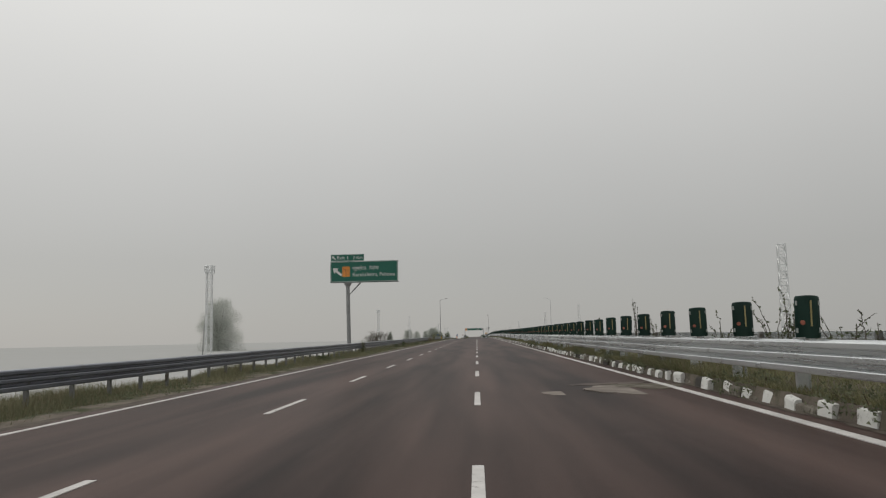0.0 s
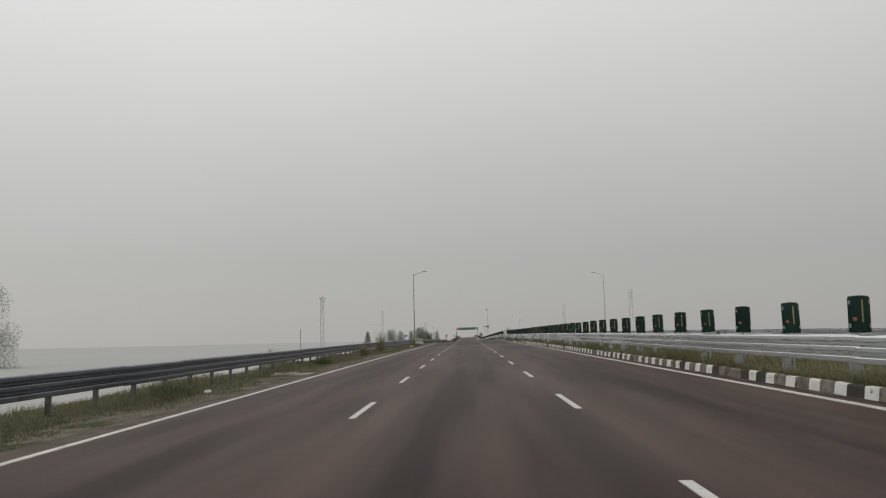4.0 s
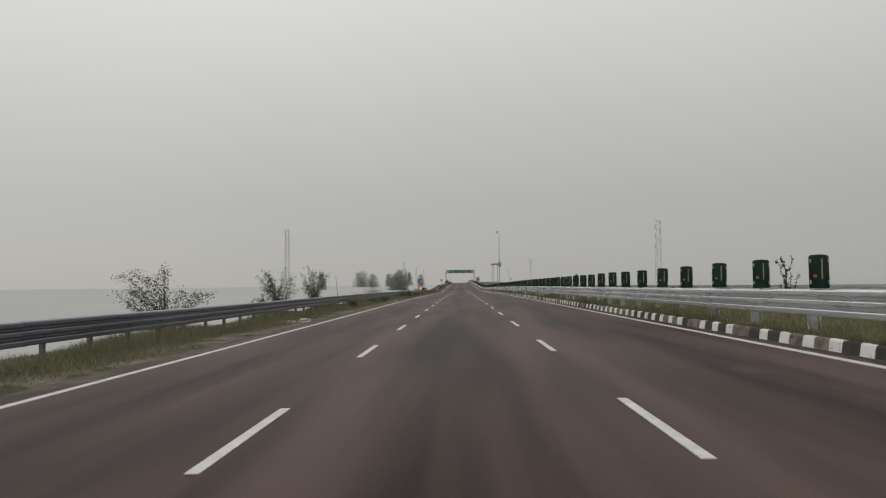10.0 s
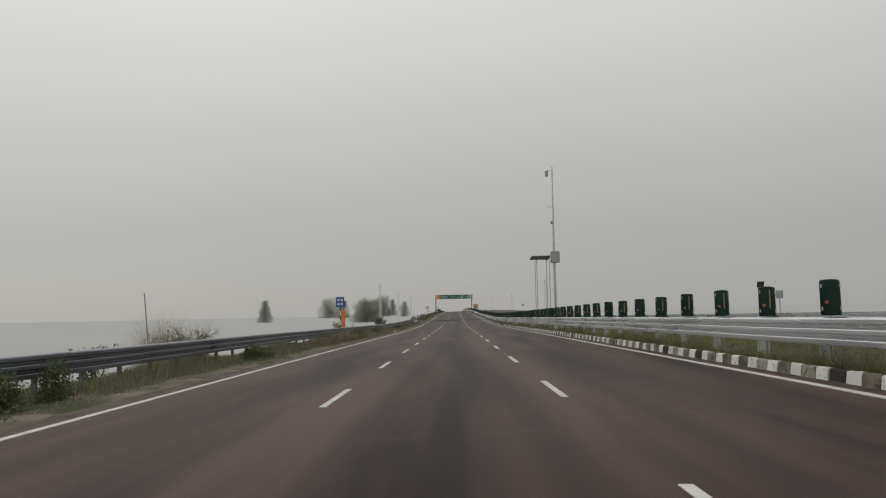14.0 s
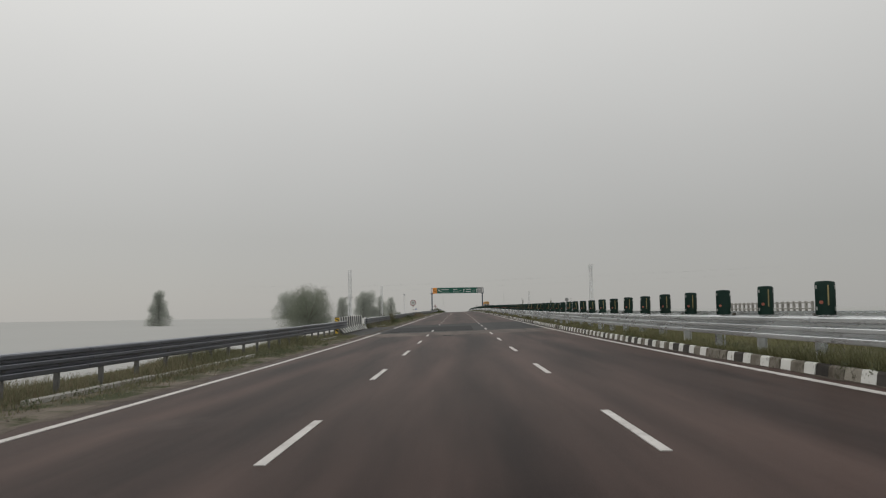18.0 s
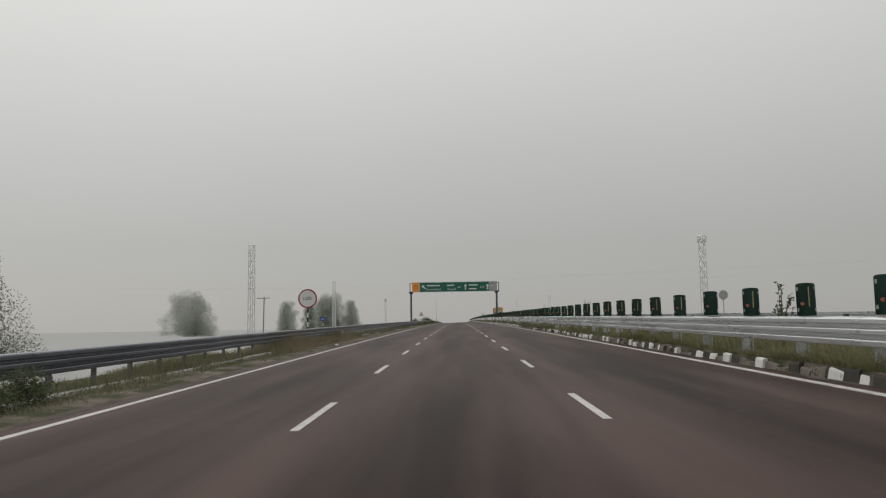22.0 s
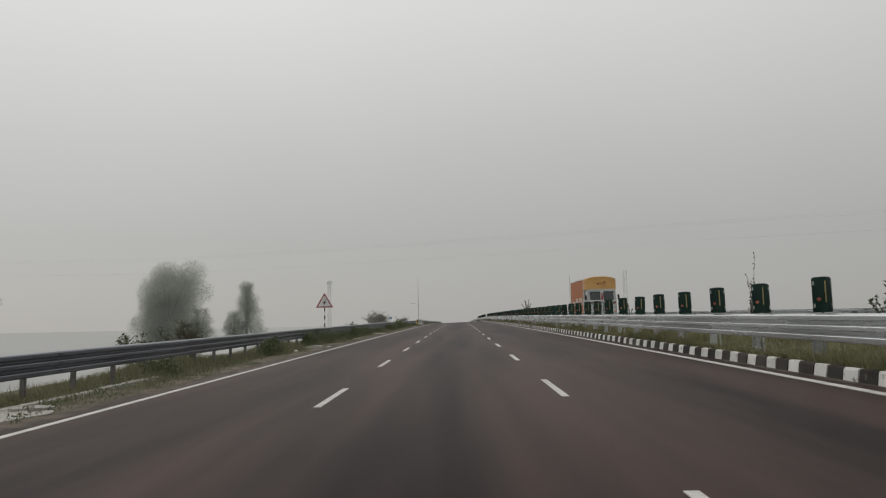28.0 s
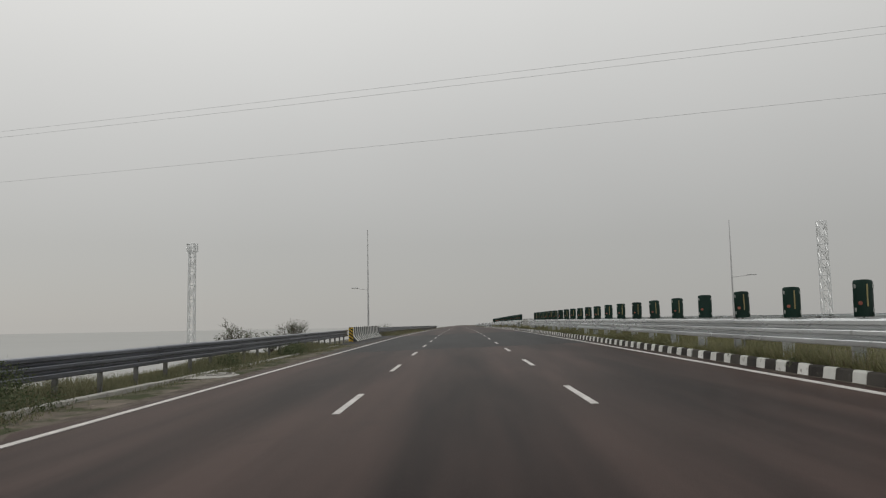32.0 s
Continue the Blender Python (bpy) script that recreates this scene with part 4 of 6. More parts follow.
letters("Kurukshetra", -5.93, -3.05, 6.82, 7.22, -0.604, SIGN_WHITE, gb)
letters("Karnal", -1.75, -0.15, 6.82, 7.22, -0.604, SIGN_WHITE, gb)
letters("60", 0.30, 0.90, 7.18, 7.54, -0.604, SIGN_WHITE, gb)
letters("229", 4.75, 5.70, 7.14, 7.54, -0.604, SIGN_WHITE, gb)
for x0, x1, z in ((-5.9, -3.3, 7.66), (-1.9, -0.4, 7.66), (2.5, 4.3, 7.66), (2.5, 4.1, 6.9)):
    part("bar", Shape().box(x0, x1, -0.606, -0.6, z, z + 0.24), SIGN_WHITE, gb)

speed = thing("speed_limit_sign", -9.32, 609.4, -0.35, "round red-rimmed speed limit sign on a black and white pole", "road sign")
striped_pole(speed, 0, 0, 2.55)
disc = part("disc", Shape().plate(circle(0.60, 40, 0, 3.14), -0.035, -0.01), SIGN_RED, speed, "red rim")
part("face", Shape().plate(circle(0.515, 40, 0, 3.14), -0.042, -0.034), SIGN_WHITE, disc, "white face")
letters("100", -0.255, 0.255, 3.05, 3.26, -0.044, INK, disc)
part("bracket", Shape().box(-0.3, 0.3, -0.01, 0.01, 3.0, 3.05), SIGN_BACK, speed)

warn = thing("warning_sign", -9.86, 769.7, -0.35, "red-rimmed warning triangle with a lightning bolt on a striped pole", "road sign")
striped_pole(warn, 0, 0, 2.72)
tri = part("triangle", Shape().plate([(-0.66, 2.72), (0.66, 2.72), (0.0, 3.83)], -0.035, -0.01), SIGN_RED, warn, "red rim")
part("face", Shape().plate([(-0.50, 2.81), (0.50, 2.81), (0.0, 3.66)], -0.042, -0.034), SIGN_WHITE, tri, "white face")
part("bolt_symbol", Shape().plate([(0.06, 3.28), (-0.16, 3.06), (-0.02, 3.06), (-0.10, 2.88), (0.15, 3.13), (0.01, 3.13), (0.12, 3.28)], -0.046, -0.041), INK, tri)
part("dot_symbol", Shape().plate(circle(0.035, 12, 0.07, 3.37), -0.046, -0.041), INK, tri)

for x, y, body in ((-8.95, 209.2, "800"), (-8.95, 612.7, "200"), (-8.98, 814.8, "500")):
    ob = thing("distance_plate", x, y, -0.2, "small blue distance plate with white figures on a striped stake", "road sign", "distance plates")
    striped_pole(ob, 0, 0, 1.60, 0.028, 0.2)
    pl = part("plate", Shape().box(-0.225, 0.225, -0.03, -0.01, 1.58, 1.81, 0.006), SIGN_BLUE, ob)
    letters(body, -0.12, 0.12, 1.64, 1.75, -0.033, SIGN_WHITE, pl)

km = thing("kilometre_board", -8.78, 411.1, -0.2, "square blue kilometre board on a red and white pole", "road sign")
striped_pole(km, 0, 0, 2.75, 0.035, 0.35)
pl = part("plate", Shape().box(-0.33, 0.33, -0.035, -0.01, 2.72, 3.50, 0.008), SIGN_BLUE, km)
for z in (3.18, 2.86):
    for x in (-0.2, 0.04):
        part("bar", Shape().box(x, x + 0.16, -0.042, -0.035, z, z + 0.18), SIGN_WHITE, pl)


def call_box(x, y, z, label, turn):
    ob = thing("emergency_call_box", x, y, z, label, "call box", "call boxes", rz=turn)
    part("body", Shape().box(-0.20, 0.20, -0.16, 0.16, 0.0, 2.55, 0.03), POST_ORANGE, ob)
    part("door", Shape().box(-0.13, 0.13, -0.175, -0.158, 1.1, 1.75, 0.01), POST_ORANGE, ob)
    part("stem", Shape().tube((0.05, 0, 2.5), (0.05, 0, 2.95), 0.035), SIGN_BACK, ob)
    sh = Shape().box(-0.27, 0.27, -0.30, 0.30, -0.02, 0.02, 0.004)
    part("solar_panel", sh, SOLAR, ob, at=pose(0.05, 0, 3.1, 52, 0, 0))
    return ob


call_box(-9.15, 414.8, -0.25, "orange emergency call box with a small solar panel", 0)
call_box(25.25, 414.3, -0.2, "orange emergency call box on the far verge", 170)
for x, y, z, r in ((26.7, 414.3, 2.0, 0), (25.6, 634.5, 2.33, 1)):
    ob = thing("road_sign", x, y, -0.25, "back of a grey sign on the far verge", "road sign", "far signs")
    part("pole", Shape().tube((0, 0, 0), (0, 0, z + 0.5), 0.04), SIGN_BACK, ob)
    part("plate", Shape().plate(circle(0.45, 24, 0, z + 0.25), -0.03, -0.005) if r else Shape().box(-0.3, 0.3, -0.03, -0.005, z - 0.05, z + 0.6), SIGN_BACK, ob)


# ---- lamp posts, camera pole, masts ----
def lamp_post(x, y, h, reach, paint, label, foot=-0.3):
    ob = thing("street_lamp", x, y, foot, label, "street lamp", "street lamps")
    part("base_plate", Shape().box(-0.2, 0.2, -0.2, 0.2, 0, 0.05), paint, ob)
    part("pole", Shape().tube((0, 0, 0), (0, 0, h - foot), 0.105, 0.05, 14), paint, ob)
    part("arm", Shape().tube((0, 0, h - foot - 0.1), (reach * 0.8, 0, h - foot + 0.42), 0.035, 0.028, 8), paint, ob)
    part("brace", Shape().tube((0, 0, h - foot - 0.35), (reach * 0.25, 0, h - foot + 0.05), 0.015, n=6), paint, ob)
    s = 1 if reach > 0 else -1
    head = part("lamp_head", Shape().box(min(reach * 0.72, reach * 1.1), max(reach * 0.72, reach * 1.1), -0.12, 0.12, h - foot + 0.38, h - foot + 0.48, 0.03), paint, ob)
    part("lens", Shape().box(min(reach * 0.8, reach * 1.05), max(reach * 0.8, reach * 1.05), -0.08, 0.08, h - foot + 0.36, h - foot + 0.385), LENS, head)
    return ob


lamp_post(-9.1, 228.9, 12.05, 2.1, POLE, "tall tapered grey street lamp behind the concrete barrier")
lamp_post(25.55, 239.8, 11.2, -1.95, LAMP_GREY, "tall tapered grey street lamp on the far verge")


def side_arm_pole(x, y, h, arm_z, reach, label):
    ob = thing("lighting_pole", x, y, -0.3, label, "pole", "slender poles")
    part("pole", Shape().tube((0, 0, 0), (0, 0, h + 0.3), 0.10, 0.04, 12), LAMP_GREY, ob)
    part("arm", Shape().tube((0, 0, arm_z + 0.2), (reach, 0, arm_z + 0.42), 0.03, n=8), LAMP_GREY, ob)
    part("lamp_head", Shape().box(min(reach * 0.75, reach * 1.2), max(reach * 0.75, reach * 1.2), -0.1, 0.1, arm_z + 0.37, arm_z + 0.47, 0.02), LAMP_GREY, ob)


side_arm_pole(-8.95, 886.0, 10.6, 4.75, -1.35, "slender tall pole with a low side arm by the far bridge")
side_arm_pole(25.6, 883.0, 9.6, 4.3, 1.9, "slender tall pole with a low side arm on the far verge")

cctv = thing("camera_pole", 8.5, 414.8, 0.12, "tall steel camera pole with a solar canopy in the median", "camera pole")
part("pole", Shape().tube((0, 0, 0), (0, 0, 7.0), 0.13, 0.10, 14), LAMP_GREY, cctv)
part("upper_pole", Shape().tube((0, 0, 6.9), (0.05, 0, 13.4), 0.085, 0.05, 12), LAMP_GREY, cctv)
part("camera_arm", Shape().tube((0.05, 0, 13.1), (-0.38, 0, 13.1), 0.025), LAMP_GREY, cctv)
part("camera_dome", Shape().tube((-0.42, 0, 12.62), (-0.42, 0, 13.08), 0.12, 0.16, 14), SIGN_BACK, cctv)
part("sensor_arm", Shape().tube((0, 0, 10.05), (-0.45, 0, 10.05), 0.03), LAMP_GREY, cctv)
part("sensor", Shape().box(-0.2, -0.02, -0.08, 0.08, 8.6, 8.85, 0.02), SIGN_BACK, cctv)
part("cabinet", Shape().box(-0.32, 0.42, -0.42, -0.02, 5.35, 6.3, 0.03), SIGN_BACK, cctv, "grey equipment cabinet")
part("solar_panel", Shape().box(-1.7, -0.1, -0.02, 0.02, -1.0, 1.0, 0.01), SOLAR, cctv, at=pose(0, 2.0, 5.9, 86, 0, 0))
part("panel_frame", Shape().box(-1.75, -0.05, 0.02, 0.07, -1.03, 1.03), SIGN_BACK, cctv, at=pose(0, 2.0, 5.9, 86, 0, 0))
for x, y in ((-1.45, 1.4), (-1.15, 2.8), (-0.3, 0.9), (-0.3, 2.8)):
    part("leg", Shape().tube((x, y, 0), (x, y, 5.85), 0.035), LAMP_GREY, cctv)


def lattice_mast(x, y, top, w, cage, label):
    z0 = FIELD
    ob = thing("lattice_mast", x, y, z0, label, "mast", "lattice masts", rz=random.uniform(-12, 12))
    h, a = top - z0, 0.34 * w
    for sx in (-1, 1):
        for sy in (-1, 1):
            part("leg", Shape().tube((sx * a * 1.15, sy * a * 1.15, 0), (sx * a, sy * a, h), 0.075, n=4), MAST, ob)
    n = int(h / 0.85)
    brace, rings = Shape(), Shape()
    for i in range(n):
        za, zb = h * i / n, h * (i + 1) / n
        for (ax, ay), (bx, by) in (((-a, -a), (a, -a)), ((a, -a), (a, a)), ((a, a), (-a, a)), ((-a, a), (-a, -a))):
            p, q = ((ax, ay), (bx, by)) if i % 2 else ((bx, by), (ax, ay))
            brace.tube((*p, za), (*q, zb), 0.040, n=4)
            rings.tube((ax, ay, zb), (bx, by, zb), 0.034, n=4)
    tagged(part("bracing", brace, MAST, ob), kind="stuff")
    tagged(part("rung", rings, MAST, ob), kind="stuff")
    if cage:
        hoop = Shape()
        for z in (h - 1.0, h - 0.55, h - 0.1):
            for i in range(16):
                p, q = 2 * math.pi * i / 16, 2 * math.pi * (i + 1) / 16
                hoop.tube((0.7 * w * math.cos(p), 0.7 * w * math.sin(p), z), (0.7 * w * math.cos(q), 0.7 * w * math.sin(q), z), 0.04, n=4)
        for i in range(8):
            p = 2 * math.pi * i / 8
            hoop.tube((0.7 * w * math.cos(p), 0.7 * w * math.sin(p), h - 1.1), (0.7 * w * math.cos(p), 0.7 * w * math.sin(p), h), 0.04, n=4)
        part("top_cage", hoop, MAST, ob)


M_LAB = "slim galvanised lattice mast standing in the foggy field"
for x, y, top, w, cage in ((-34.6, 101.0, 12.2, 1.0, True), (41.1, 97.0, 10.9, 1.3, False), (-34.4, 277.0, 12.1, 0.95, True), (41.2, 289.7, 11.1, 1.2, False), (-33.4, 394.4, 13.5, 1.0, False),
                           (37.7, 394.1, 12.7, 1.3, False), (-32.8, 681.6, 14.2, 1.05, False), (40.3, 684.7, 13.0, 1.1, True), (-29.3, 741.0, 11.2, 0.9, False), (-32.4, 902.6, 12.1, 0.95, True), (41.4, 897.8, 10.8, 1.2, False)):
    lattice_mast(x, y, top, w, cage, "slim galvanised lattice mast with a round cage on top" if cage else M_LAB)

for x, y, top, lean, cross in ((-34.2, 97.4, 4.1, 3, 0), (-27.9, 421.5, 4.8, -5, 0), (-35.4, 699.0, 6.5, 1, 1), (-30.4, 236.0, 3.6, 0, 0)):
    ob = thing("utility_pole", x, y, FIELD, "thin leaning wooden pole in the field" if not cross else "wooden utility pole with a cross-arm and insulators", "pole")
    # the wood takes a paler grey, with distance haze put into its colour
    part("pole", Shape().tube((0, 0, 0), (math.tan(radians(lean)) * (top - FIELD), 0, top - FIELD), 0.14 if cross else 0.08, 0.10 if cross else 0.05, 10), POLE, ob)
    if cross:
        part("cross_arm", Shape().box(-1.2, 1.2, -0.06, 0.06, top - FIELD - 0.35, top - FIELD - 0.2, 0.01), POLE, ob)
        for dx in (-1.1, -0.5, 0.5, 1.1):
            part("insulator", Shape().tube((dx, 0, top - FIELD - 0.2), (dx, 0, top - FIELD + 0.02), 0.05, 0.03), SIGN_WHITE, ob)

# power cables over the road
power_line = thing("power_line", 0, 0, 0, "thin sagging overhead power cables crossing the road", "cable")
for a, b, sag in (((-150, 890.9, 19.0), (160, 821.1, 19.0), 3.0), ((-150, 890.9, 18.58), (160, 821.1, 18.58), 3.0), ((-150, 893.6, 15.8), (160, 824.0, 15.8), 2.8)):
    sh = Shape()
    pts = [(a[0] + (b[0] - a[0]) * u, a[1] + (b[1] - a[1]) * u, a[2] - sag * (1 - (2 * u - 1) ** 2)) for u in np.linspace(0, 1, 41)]
    ring = [(0.008 * math.cos(1.2566 * i), 0.008 * math.sin(1.2566 * i)) for i in range(5)]
    sh.v = [(x, y + dy, z + dz) for x, y, z in pts for dy, dz in ring]
    sh.f = [(5 * k + i, 5 * k + (i + 1) % 5, 5 * k + 5 + (i + 1) % 5, 5 * k + 5 + i) for k in range(40) for i in range(5)] + [(4, 3, 2, 1, 0), (200, 201, 202, 203, 204)]
    part("cable", sh, SIGN_BACK, power_line)


# ---- truck on the far carriageway ----
truck = thing("container_truck", 11.72, 772.75, 0.0, "orange container truck with a painted cab on the far carriageway", "truck")
truck.scale = (0.95, 1.02, 0.91)
corr = []
y = 1.55
while y < 7.8:
    corr += [(0.0, y), (0.0, y + 0.10), (0.035, y + 0.14), (0.035, y + 0.24), (0.0, y + 0.28)]
    y += 0.28
sh = Shape()
n = len(corr)
for s in (-1, 1):
    base = len(sh.v)
    for z in (0.98, 4.12):
        sh.v += [(s * (1.27 - d), yy, z) for d, yy in corr]
    sh.f += [(base + i, base + i + 1, base + n + i + 1, base + n + i) for i in range(n - 1)]
sh.box(-1.22, 1.22, 1.56, 8.1, 0.98, 4.10)
part("container", sh, BOX_ORANGE, truck, "corrugated orange container")
for s in (-1, 1):
    for z in (0.95, 4.10):
        part("frame_rail", Shape().box(s * 1.24 - 0.05, s * 1.24 + 0.05, 1.45, 8.2, z - 0.05, z + 0.07, 0.01), SIGN_WHITE, truck)
    for y in (1.45, 8.12):
        part("corner_post", Shape().box(s * 1.24 - 0.055, s * 1.24 + 0.055, y - 0.03, y + 0.07, 0.9, 4.17, 0.01), SIGN_WHITE, truck)
for y, w, tall in ((5.9, 0.09, 0.62), (5.55, 0.22, 0.36), (5.15, 0.18, 0.36), (4.85, 0.09, 0.36), (4.55, 0.09, 0.62), (4.05, 0.2, 0.62), (3.6, 0.12, 0.36), (3.05, 0.34, 0.62), (2.6, 0.2, 0.62), (2.1, 0.14, 0.5)):
    part("bar", Shape().box(-1.295, -1.262, 1.75 + 1.38 * (y - 2.1), 1.75 + 1.38 * (y - 2.1) + w, 1.85, 1.85 + tall), SIGN_WHITE, truck, "pale painted lettering blocks")
hood = [(-1.26, 3.10), (-1.29, 4.08), (-0.95, 4.22), (-0.4, 4.30), (0.4, 4.30), (0.95, 4.22), (1.29, 4.08), (1.26, 3.10)]
sh = Shape()
for y, k in ((0.30, 0.97), (0.62, 1.0), (1.46, 1.0)):
    sh.v += [(x * k, y + (0.0 if z > 3.5 else -0.08), z * (1.0 if y > 0.5 else 0.99)) for x, z in hood]
m = len(hood)
sh.f = [(r * m + i, r * m + (i + 1) % m, (r + 1) * m + (i + 1) % m, (r + 1) * m + i) for r in range(2) for i in range(m)] + [tuple(range(m)), tuple(range(2 * m, 3 * m))[::-1]]
part("cab_roof", sh, CAP, truck, "faded yellow hood with a painted ornament over the cab")
for i in range(9):
    a = 2.2 * i
    part("ornament", Shape().plate(circle(0.045 + 0.015 * math.sin(a), 9, 0.34 * math.cos(a), 3.70 + 0.10 * math.sin(2 * a)), 0.205, 0.31), ORNAMENT, truck)
cab = part("cab", Shape().add([(-1.2, 0.0, 0.55), (1.2, 0.0, 0.55), (1.2, 0.0, 2.22), (-1.2, 0.0, 2.22), (-1.16, 0.20, 3.14), (1.16, 0.20, 3.14), (-1.2, 1.44, 0.55), (1.2, 1.44, 0.55), (-1.16, 1.44, 3.14), (1.16, 1.44, 3.14)],
                              [(0, 1, 2, 3), (3, 2, 5, 4), (4, 5, 9, 8), (6, 8, 9, 7), (0, 6, 7, 1), (0, 3, 4, 8, 6), (1, 7, 9, 5, 2)]), CAB, truck, "grey-white painted cab with ornate bands")
for s in (-1, 1):
    x0, x1 = sorted((s * 0.13, s * 0.98))
    part("windscreen", Shape().add([(x0, -0.012, 2.21), (x1, -0.012, 2.21), (x1 * 0.98, 0.125, 2.94), (x0, 0.125, 2.94), (x0, 0.05, 2.21), (x1, 0.05, 2.21), (x1 * 0.98, 0.19, 2.94), (x0, 0.19, 2.94)],
                                   [(0, 1, 2, 3), (7, 6, 5, 4), (0, 4, 5, 1), (1, 5, 6, 2), (2, 6, 7, 3), (3, 7, 4, 0)]), GLASS, cab, "grey reflecting windscreen pane")
    part("side_window", Shape().box(min(s * 1.165, s * 1.215), max(s * 1.165, s * 1.215), 0.45, 1.2, 2.25, 2.85), GLASS, cab)
    part("headlight", Shape().plate(circle(0.12, 16, s * 0.9, 0.95), -0.05, 0.01), LENS, cab)
    part("indicator", Shape().plate(circle(0.06, 12, s * 1.08, 1.22), -0.04, 0.01), SIGN_ORANGE, cab)
    part("door_band", Shape().box(min(s * 1.19, s * 1.225), max(s * 1.19, s * 1.225), 0.06, 1.4, 1.75, 1.95), SIGN_WHITE, cab)
    part("door_band", Shape().box(min(s * 1.19, s * 1.222), max(s * 1.19, s * 1.222), 0.06, 1.4, 1.35, 1.6), POST_ZINC, cab)
    part("mirror", Shape().box(min(s * 1.28, s * 1.44), max(s * 1.28, s * 1.44), -0.12, -0.04, 2.25, 2.65, 0.02), INK, cab)
    part("mirror_arm", Shape().tube((s * 1.18, 0.1, 2.85), (s * 1.36, -0.07, 2.6), 0.02, n=6), CHROME, cab)
    part("wiper", Shape().tube((s * 0.55, -0.03, 2.34), (s * 0.22, 0.06, 2.72), 0.012, n=5), INK, cab)
    for x in (0.72, 0.88, 1.04):
        part("marker_lamp", Shape().plate(circle(0.035, 8, s * x, 3.06), 0.07, 0.16), LENS, cab)
    for i in range(3):
        part("painted_panel", Shape().box(min(s * 0.72, s * 1.12), max(s * 0.72, s * 1.12), -0.022, 0.002, 1.18 + 0.34 * i, 1.44 + 0.34 * i, 0.006), (SIGN_WHITE, CAB, POST_ZINC)[i], cab)
for i in range(9):
    part("grille_bar", Shape().box(-0.62, 0.62, -0.03, 0.0, 0.85 + 0.13 * i, 0.91 + 0.13 * i), CHROME if i % 2 else INK, cab)
for x in (-0.55, -0.28, 0.0, 0.28, 0.55):
    part("grille_post", Shape().box(x - 0.025, x + 0.025, -0.045, -0.028, 0.82, 1.98), SIGN_WHITE, cab)
part("bumper", Shape().box(-1.22, 1.22, -0.12, 0.1, 0.42, 0.66, 0.03), SIGN_WHITE, cab)
part("brow_board", Shape().box(-1.14, 1.14, 0.04, 0.20, 2.97, 3.16, 0.01), CAB, cab, "dull grey board with lamps above the windscreen")
part("brow_trim", Shape().box(-1.16, 1.16, 0.025, 0.06, 2.955, 2.985), SIGN_WHITE, cab)
part("sill_trim", Shape().box(-1.16, 1.16, -0.03, 0.02, 2.10, 2.18), SIGN_WHITE, cab)
part("centre_pillar", Shape().box(-0.11, 0.11, -0.03, 0.10, 2.17, 2.96), SIGN_WHITE, cab)
part("red_plate", Shape().plate([(-0.10, 2.2), (0.10, 2.2), (0.04, 2.84), (-0.04, 2.84)], -0.042, -0.028), SIGN_RED, cab)
part("ledge", Shape().box(-1.0, 1.0, -0.05, 0.0, 2.02, 2.09, 0.01), CHROME, cab)
for s in (-1, 1):
    for i in range(4):
        x = s * (0.30 + 0.24 * i)
        part("painted_panel", Shape().plate([(x - 0.09, 2.0), (x + 0.09, 2.0), (x + 0.05, 1.9), (x, 1.86), (x - 0.05, 1.9)], -0.03, 0.0), (SIGN_WHITE, ORNAMENT, POST_ZINC, SIGN_RED)[i], cab)
    for z in (0.78, 1.5):
        part("lamp_rim", Shape().tube((s * 0.9, -0.06, z), (s * 0.9, 0.0, z), 0.16, n=14), CHROME, cab)
part("chassis", Shape().box(-0.45, 0.45, 0.8, 8.0, 0.62, 0.92), INK, truck)
for y in (0.85, 5.7, 6.95):
    for s in (-1, 1):
        wheel = part("wheel", Shape().tube((s * 0.86, y, 0.5), (s * 1.16, y, 0.5), 0.5, n=22), RUBBER, truck)
        part("rim", Shape().tube((s * 1.15, y, 0.5), (s * 1.18, y, 0.5), 0.27, 0.24, 16), SIGN_BACK, wheel)


# ---- plants ----
def unit(n, gen, up=0.0):
    d = gen.normal(size=(n, 3))
    d[:, 2] += up
    return d / np.linalg.norm(d, axis=1, keepdims=True)


def foliage(name, gen, lumps, count, size, material, parent, label="", droop=0.0):
    """Leaves gathered in uneven lumps; lumps: rows of x, y, z, radius."""
    lumps = np.array(lumps)
    weight = lumps[:, 3] ** 2
    pick = gen.choice(len(lumps), count, p=weight / weight.sum())
    r = lumps[pick, 3] * gen.uniform(0.02, 1.0, count) ** 0.5
    c = lumps[pick, :3] + unit(count, gen) * r[:, None] * (1, 1, 0.85)
    s = size * gen.uniform(0.6, 1.4, count)[:, None]
    along = unit(count, gen, -droop) * s
    across = np.cross(along, unit(count, gen))
    across = across / np.maximum(np.linalg.norm(across, axis=1, keepdims=True), 1e-6) * s * 0.28
    return blades(name, c, along, across, material, parent, label)


